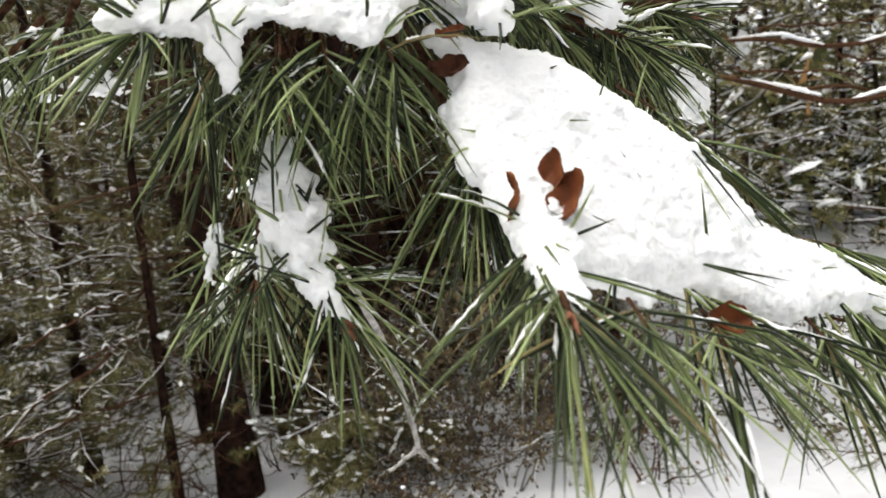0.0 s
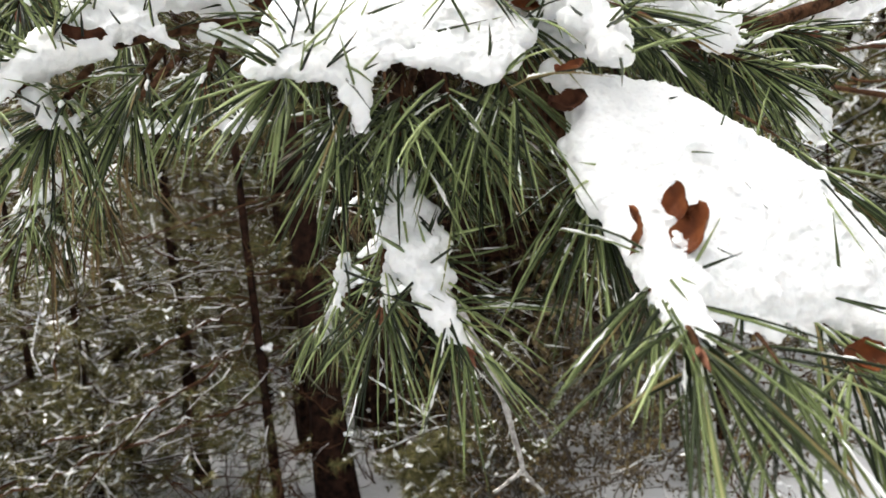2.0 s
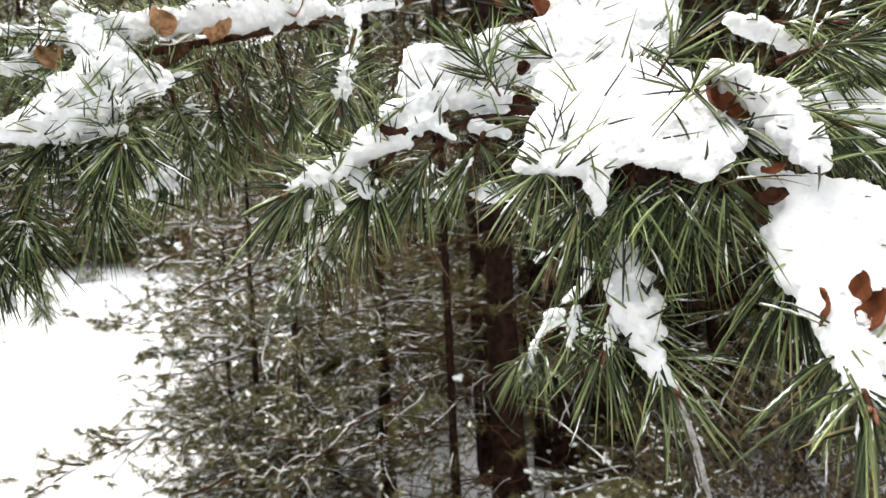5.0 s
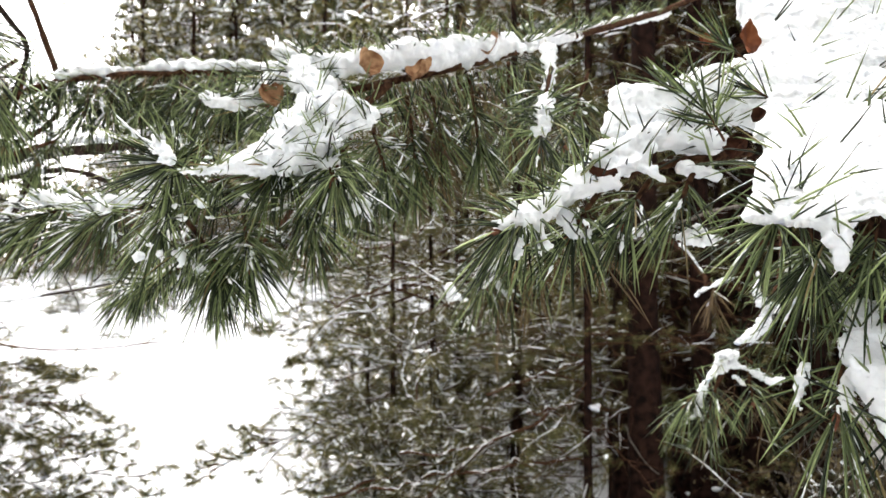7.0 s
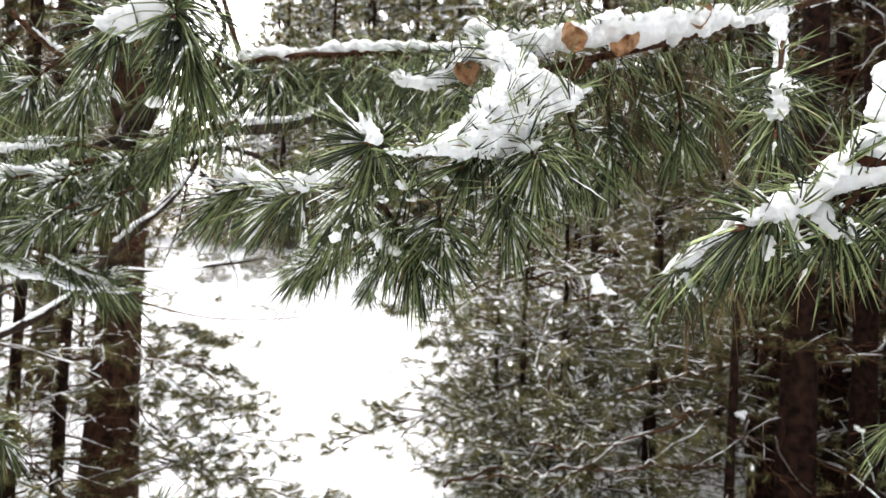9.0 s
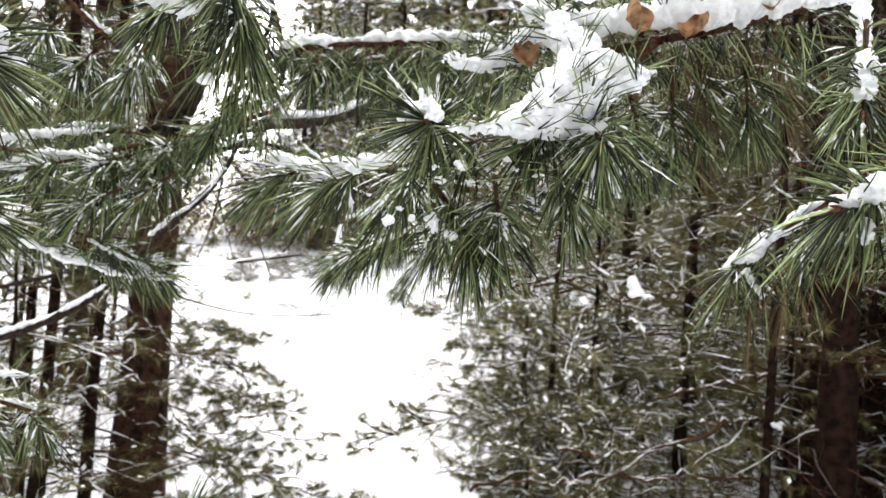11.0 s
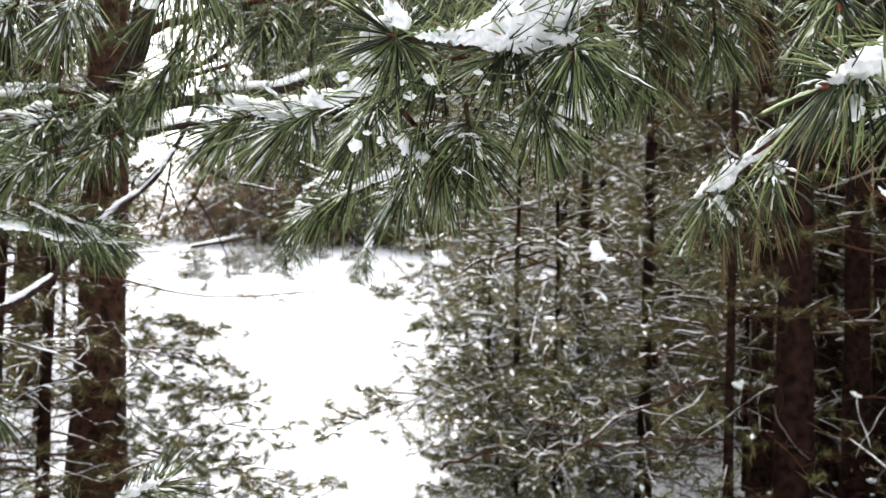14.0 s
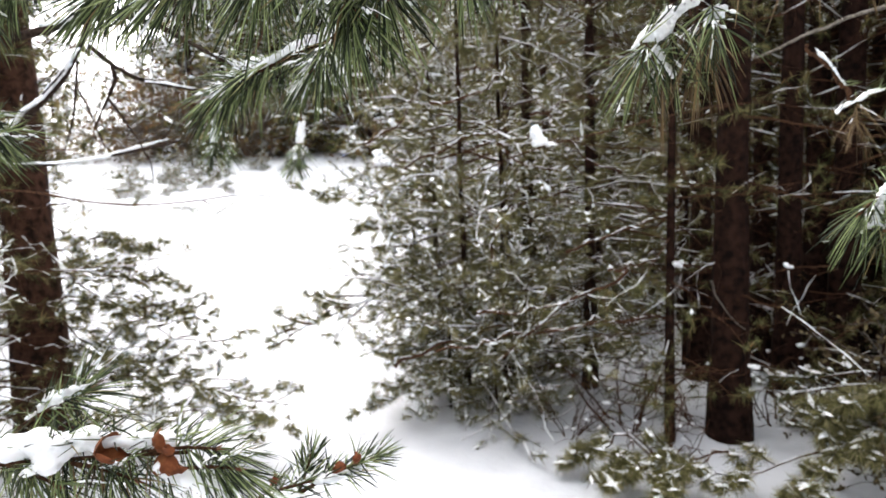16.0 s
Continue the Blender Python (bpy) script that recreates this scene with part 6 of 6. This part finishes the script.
# snowy twigs in the open to the right
b = pine_bough("bare grey branches with snow lying along them")
stem(b, [(0.963, 2.357, 1.954), (1.171, 2.359, 1.949), (1.316, 2.355, 1.889), (1.584, 2.360, 1.912), (2.0, 2.5, 1.95)], 0.006, 0.009)
stem(b, [(0.909, 2.244, 1.831), (1.119, 2.239, 1.762), (1.310, 2.234, 1.687), (1.571, 2.243, 1.748), (2.0, 2.5, 1.7)], 0.008, 0.011, "side_branch")
stem(b, [(1.119, 2.239, 1.762), (1.348, 2.292, 1.762), (1.632, 2.336, 1.661)], 0.007, 0.004, "side_branch")
stem(b, crooked([(1.098, 2.361, 1.976), (1.251, 2.364, 1.987), (1.400, 2.363, 1.961), (1.536, 2.367, 1.984)], 0.01, 4), 0.004, 0.003, "side_branch")
stem(b, crooked([(1.353, 2.354, 1.882), (1.443, 2.351, 1.834), (1.576, 2.353, 1.838)], 0.01, 6), 0.004, 0.003, "side_branch")
stem(b, crooked([(0.965, 2.247, 1.852), (1.071, 2.245, 1.822), (1.216, 2.246, 1.815), (1.392, 2.243, 1.768)], 0.012, 8), 0.004, 0.003, "side_branch")
snow_cover("snow along bare grey branches", [[((1.001, 2.359, 1.963), 0.005), ((1.172, 2.360, 1.960), 0.009), ((1.318, 2.356, 1.903), 0.008)], [((1.393, 2.356, 1.896), 0.006), ((1.586, 2.362, 1.927), 0.010)],
    [((0.980, 2.243, 1.818), 0.006), ((1.120, 2.241, 1.775), 0.010), ((1.225, 2.238, 1.736), 0.009)], [((1.294, 2.236, 1.703), 0.009), ((1.573, 2.245, 1.762), 0.009)]], 0.004, 1.6, seed=18, poke=0)

# a long bare twig across the clearing
b = pine_bough("long thin bare twig reaching over the clearing")
stem(b, [(-2.717, 0.632, 1.496), (-2.627, 0.735, 1.523), (-2.538, 0.843, 1.475), (-2.422, 0.980, 1.440), (-2.268, 1.159, 1.448), (-2.205, 1.308, 1.472), (-2.171, 1.427, 1.434)], 0.004, 0.0012)
stem(b, [(-2.268, 1.159, 1.448), (-2.210, 1.229, 1.405)], 0.0015, 0.001, "side_branch")

# branches of the stand that stand out: a green one over the clearing, bare white ones before the stems
for side, seed in (([(-1.696, 3.608, 0.642), (-1.947, 3.410, 0.639), (-2.196, 3.204, 0.573), (-2.396, 3.043, 0.551)], 23), ([(-1.792, 3.445, 0.919), (-1.911, 3.339, 0.832), (-2.054, 3.211, 0.731), (-2.220, 3.061, 0.601), (-2.337, 2.947, 0.452)], 24), ([(-3.042, 2.885, 0.330), (-2.831, 3.071, 0.456), (-2.645, 3.231, 0.549), (-2.429, 3.405, 0.572)], 26), ([(-3.057, 3.313, 1.554), (-2.862, 3.480, 1.644), (-2.665, 3.641, 1.677), (-2.498, 3.784, 1.758)], 27)):
    b = pine_bough("bare crooked branch whitened by snow")
    bent = crooked(side, 0.022, seed)
    stem(b, bent, 0.010, 0.005)
    snow_cover("snow along a bare crooked branch", [[((x, y, z + 0.006), 0.006) for x, y, z in bent]], 0.005, 1.0, seed, poke=0)


for side, seed in (([(-2.822, 2.795, 1.522), (-2.564, 3.015, 1.679), (-2.321, 3.213, 1.738)], 60), ([(-2.311, 2.734, 0.765), (-2.140, 2.869, 0.769), (-1.984, 2.993, 0.782), (-1.915, 3.051, 0.814)], 61), ([(-2.033, 2.943, 0.667), (-1.843, 3.095, 0.690), (-1.741, 3.175, 0.692)], 62), ([(-2.322, 2.879, 1.013), (-2.335, 2.881, 1.125), (-2.275, 2.940, 1.234), (-2.222, 2.990, 1.311)], 63), ([(-1.909, 2.957, 1.079), (-1.743, 3.095, 1.157), (-1.508, 3.290, 1.243)], 64), ([(-1.739, 3.079, 0.977), (-1.638, 3.161, 0.992), (-1.537, 3.244, 1.030)], 65), ([(-2.527, 2.680, 1.859), (-2.337, 2.832, 1.882), (-2.220, 2.940, 2.030)], 66), ([(-2.543, 2.656, 0.549), (-2.365, 2.800, 0.586), (-2.206, 2.931, 0.645)], 67), ([(-2.999, 2.671, 1.670), (-2.826, 2.824, 1.821), (-2.732, 2.925, 2.071)], 68), ([(-2.420, 3.125, 1.643), (-2.291, 3.212, 1.510), (-2.114, 3.348, 1.470)], 69), ([(-2.169, 3.082, 1.782), (-2.026, 3.198, 1.821), (-1.886, 3.323, 1.950)], 70), ([(-1.862, 3.545, 1.459), (-2.015, 3.432, 1.529), (-2.118, 3.364, 1.661)], 71), ([(-4.586, 1.311, 1.306), (-4.428, 1.505, 1.179), (-4.360, 1.596, 1.010)], 120), ([(-4.667, 1.259, 0.709), (-4.520, 1.440, 0.581), (-4.338, 1.651, 0.594)], 121), ([(-4.633, 1.282, 0.955), (-4.497, 1.447, 0.861), (-4.337, 1.632, 0.873)], 122), ([(-4.747, 1.176, 0.564), (-4.588, 1.365, 0.506), (-4.316, 1.691, 0.387), (-3.907, 2.173, 0.314)], 123), ([(-4.861, 1.051, 0.451), (-4.634, 1.322, 0.363), (-4.407, 1.592, 0.276)], 124), ([(-4.587, 1.324, 1.115), (-4.451, 1.488, 1.038), (-4.360, 1.599, 0.975)], 125), ([(-4.723, 1.153, 1.296), (-4.587, 1.321, 1.167), (-4.405, 1.534, 1.146)], 126), ([(-4.815, 1.066, 1.011), (-4.678, 1.227, 0.986), (-4.496, 1.436, 1.035)], 127), ([(-5.134, 0.711, 0.778), (-4.906, 0.970, 0.865), (-4.724, 1.186, 0.809)], 128), ([(-5.225, 0.624, 0.493), (-4.997, 0.879, 0.649), (-4.816, 1.094, 0.593)], 129), ([(-4.586, 1.302, 1.445), (-4.404, 1.518, 1.389), (-4.268, 1.674, 1.435)], 130)):
    b = pine_bough("thin curved dead branch lined with snow")
    bent = crooked(side, 0.016, seed)
    stem(b, bent, 0.0065, 0.003)
    snow_cover("snow along a thin curved branch", [[((x, y, z + 0.005), 0.0055) for x, y, z in bent]], 0.005, 1.0, seed, poke=0)
b = pine_bough("thin pale twig hanging down along a dark trunk")
stem(b, crooked([(-1.364, 3.518, 0.882), (-1.321, 3.539, 0.759), (-1.261, 3.578, 0.685), (-1.213, 3.609, 0.621)], 0.008, 77), 0.0035, 0.0025, "branch", GREY_TWIG)


def spray(label, points, seed, thick=0.008, twigs=16, green=1.0, snowy=0.8, blade=20, size=1.0):
    """A long branch of the stand with side twigs of needles along its outer part."""
    rng = np.random.default_rng(seed)
    ob = pine_bough(label)
    path = np.array(crooked(points, 0.012, seed))
    wood = Soup()
    wood.add(*tube(path, np.linspace(thick, thick * 0.3, len(path)), 5), 0)
    snow_strip(wood, path, thick * 0.9, rng, 0.2)
    part("branch", wood, [TWIG, FROSTED_NEEDLE, SNOW], ob)
    way = path[-1] - path[0]
    for k in range(twigs):
        at = 0.25 + 0.75 * (k + rng.random()) / twigs
        i = at * (len(path) - 1)
        p = np.array([np.interp(i, np.arange(len(path)), path[:, c]) for c in range(3)])
        one = Soup()
        flat = unit(way * (1, 1, 0))
        head = math.atan2(flat[1], flat[0]) + (1 if k % 2 else -1) * rng.uniform(0.25, 1.1)
        limb(one, p, head, np.linalg.norm(way) * rng.uniform(0.16, 0.30) * (1.25 - 0.6 * at), rng.normal(0.05, 0.25), green, 4, rng, thick * 0.75, blade, size, 5, snowy=snowy, strip=0.85)
        part("side_branch", one, [TWIG, FROSTED_NEEDLE, SNOW], ob)
    return ob


spray("long green pine branch reaching out over the clearing", [(-2.561, 3.855, 0.851), (-2.916, 3.442, 0.813), (-3.195, 3.088, 0.775), (-3.402, 2.784, 0.683), (-3.639, 2.573, 0.524)], 199, 0.012, 20, 1.0, 1.2, 18, 1.1)
# branches of the pines on both sides that reach low over the clearing
for k, way in enumerate(([(-5.302, 1.734, 1.101), (-4.673, 1.930, 0.813), (-4.135, 2.059, 0.555), (-3.796, 2.186, 0.479)], [(-5.122, 1.558, 0.693), (-4.301, 1.780, 0.425), (-3.810, 2.021, 0.302), (-3.387, 2.338, 0.196)], [(-4.443, 1.371, 0.147), (-3.995, 1.610, 0.242), (-3.677, 1.861, 0.248), (-3.320, 2.139, 0.230)],
                         [(-5.287, 1.861, 1.010), (-4.719, 2.035, 0.904), (-4.306, 2.227, 0.866)], [(-5.232, 1.750, 0.836), (-4.457, 1.958, 0.719), (-4.011, 2.177, 0.693)], [(-4.946, 1.535, 0.464), (-4.148, 1.766, 0.384), (-3.583, 2.077, 0.341)], [(-5.403, 1.930, 1.233), (-5.018, 2.087, 1.111), (-4.641, 2.247, 1.050)], [(-5.466, 1.709, 0.942), (-4.672, 1.764, 0.555), (-4.210, 1.975, 0.389)])):
    spray("airy green pine branch reaching over the clearing's snow", way, 200 + k, 0.008, 15, 0.95, 1.0, 22)
for k, way in enumerate(([(-2.717, 3.650, 0.299), (-2.890, 3.251, 0.259), (-3.047, 2.984, 0.159), (-3.155, 2.762, 0.097)], [(-2.780, 3.759, 0.502), (-2.957, 3.349, 0.413), (-3.178, 3.040, 0.363)], [(-2.932, 3.898, 1.382), (-3.179, 3.457, 1.443), (-3.402, 3.139, 1.350), (-3.693, 2.911, 1.357)], [(-2.924, 3.875, 1.186), (-3.169, 3.428, 1.200), (-3.408, 3.102, 1.131)])):
    spray("snow-dusted pine branch at the stand's edge", way, 220 + k, 0.006, 13, 0.95, 1.2, 22)
# low branches lying on the snow before the trunks
for k, way in enumerate(([(-1.145, 3.077, 0.160), (-1.316, 2.964, 0.120), (-1.499, 2.805, 0.080), (-1.579, 2.642, 0.050)], [(-1.153, 3.017, 0.180), (-1.333, 2.861, 0.100), (-1.303, 2.707, 0.050)], [(-0.799, 3.244, 0.180), (-0.960, 3.121, 0.120), (-1.118, 2.983, 0.080), (-1.351, 2.839, 0.050)], [(-1.578, 2.928, 0.200), (-1.736, 2.947, 0.100), (-1.815, 2.792, 0.050)],
                         [(-0.730, 3.232, 0.200), (-0.789, 3.063, 0.120), (-0.849, 2.922, 0.060)], [(-1.576, 2.991, 0.150), (-1.558, 2.878, 0.080), (-1.565, 2.733, 0.050)])):
    spray("brownish pine branch drooping onto the snow", way, 240 + k, 0.006, 9, 0.9, 0.6, 26, 1.1)
for k, way in enumerate(([(-0.422, 3.590, 0.250), (-0.626, 3.432, 0.300), (-0.831, 3.347, 0.300)], [(-0.412, 3.436, 0.200), (-0.612, 3.325, 0.220), (-0.761, 3.287, 0.200)], [(-0.426, 3.610, 0.350), (-0.589, 3.455, 0.420), (-0.727, 3.326, 0.420)])):
    spray("low green pine branch near the dark trunks", way, 250 + k, 0.006, 12, 1.0, 0.6, 30, 1.2)
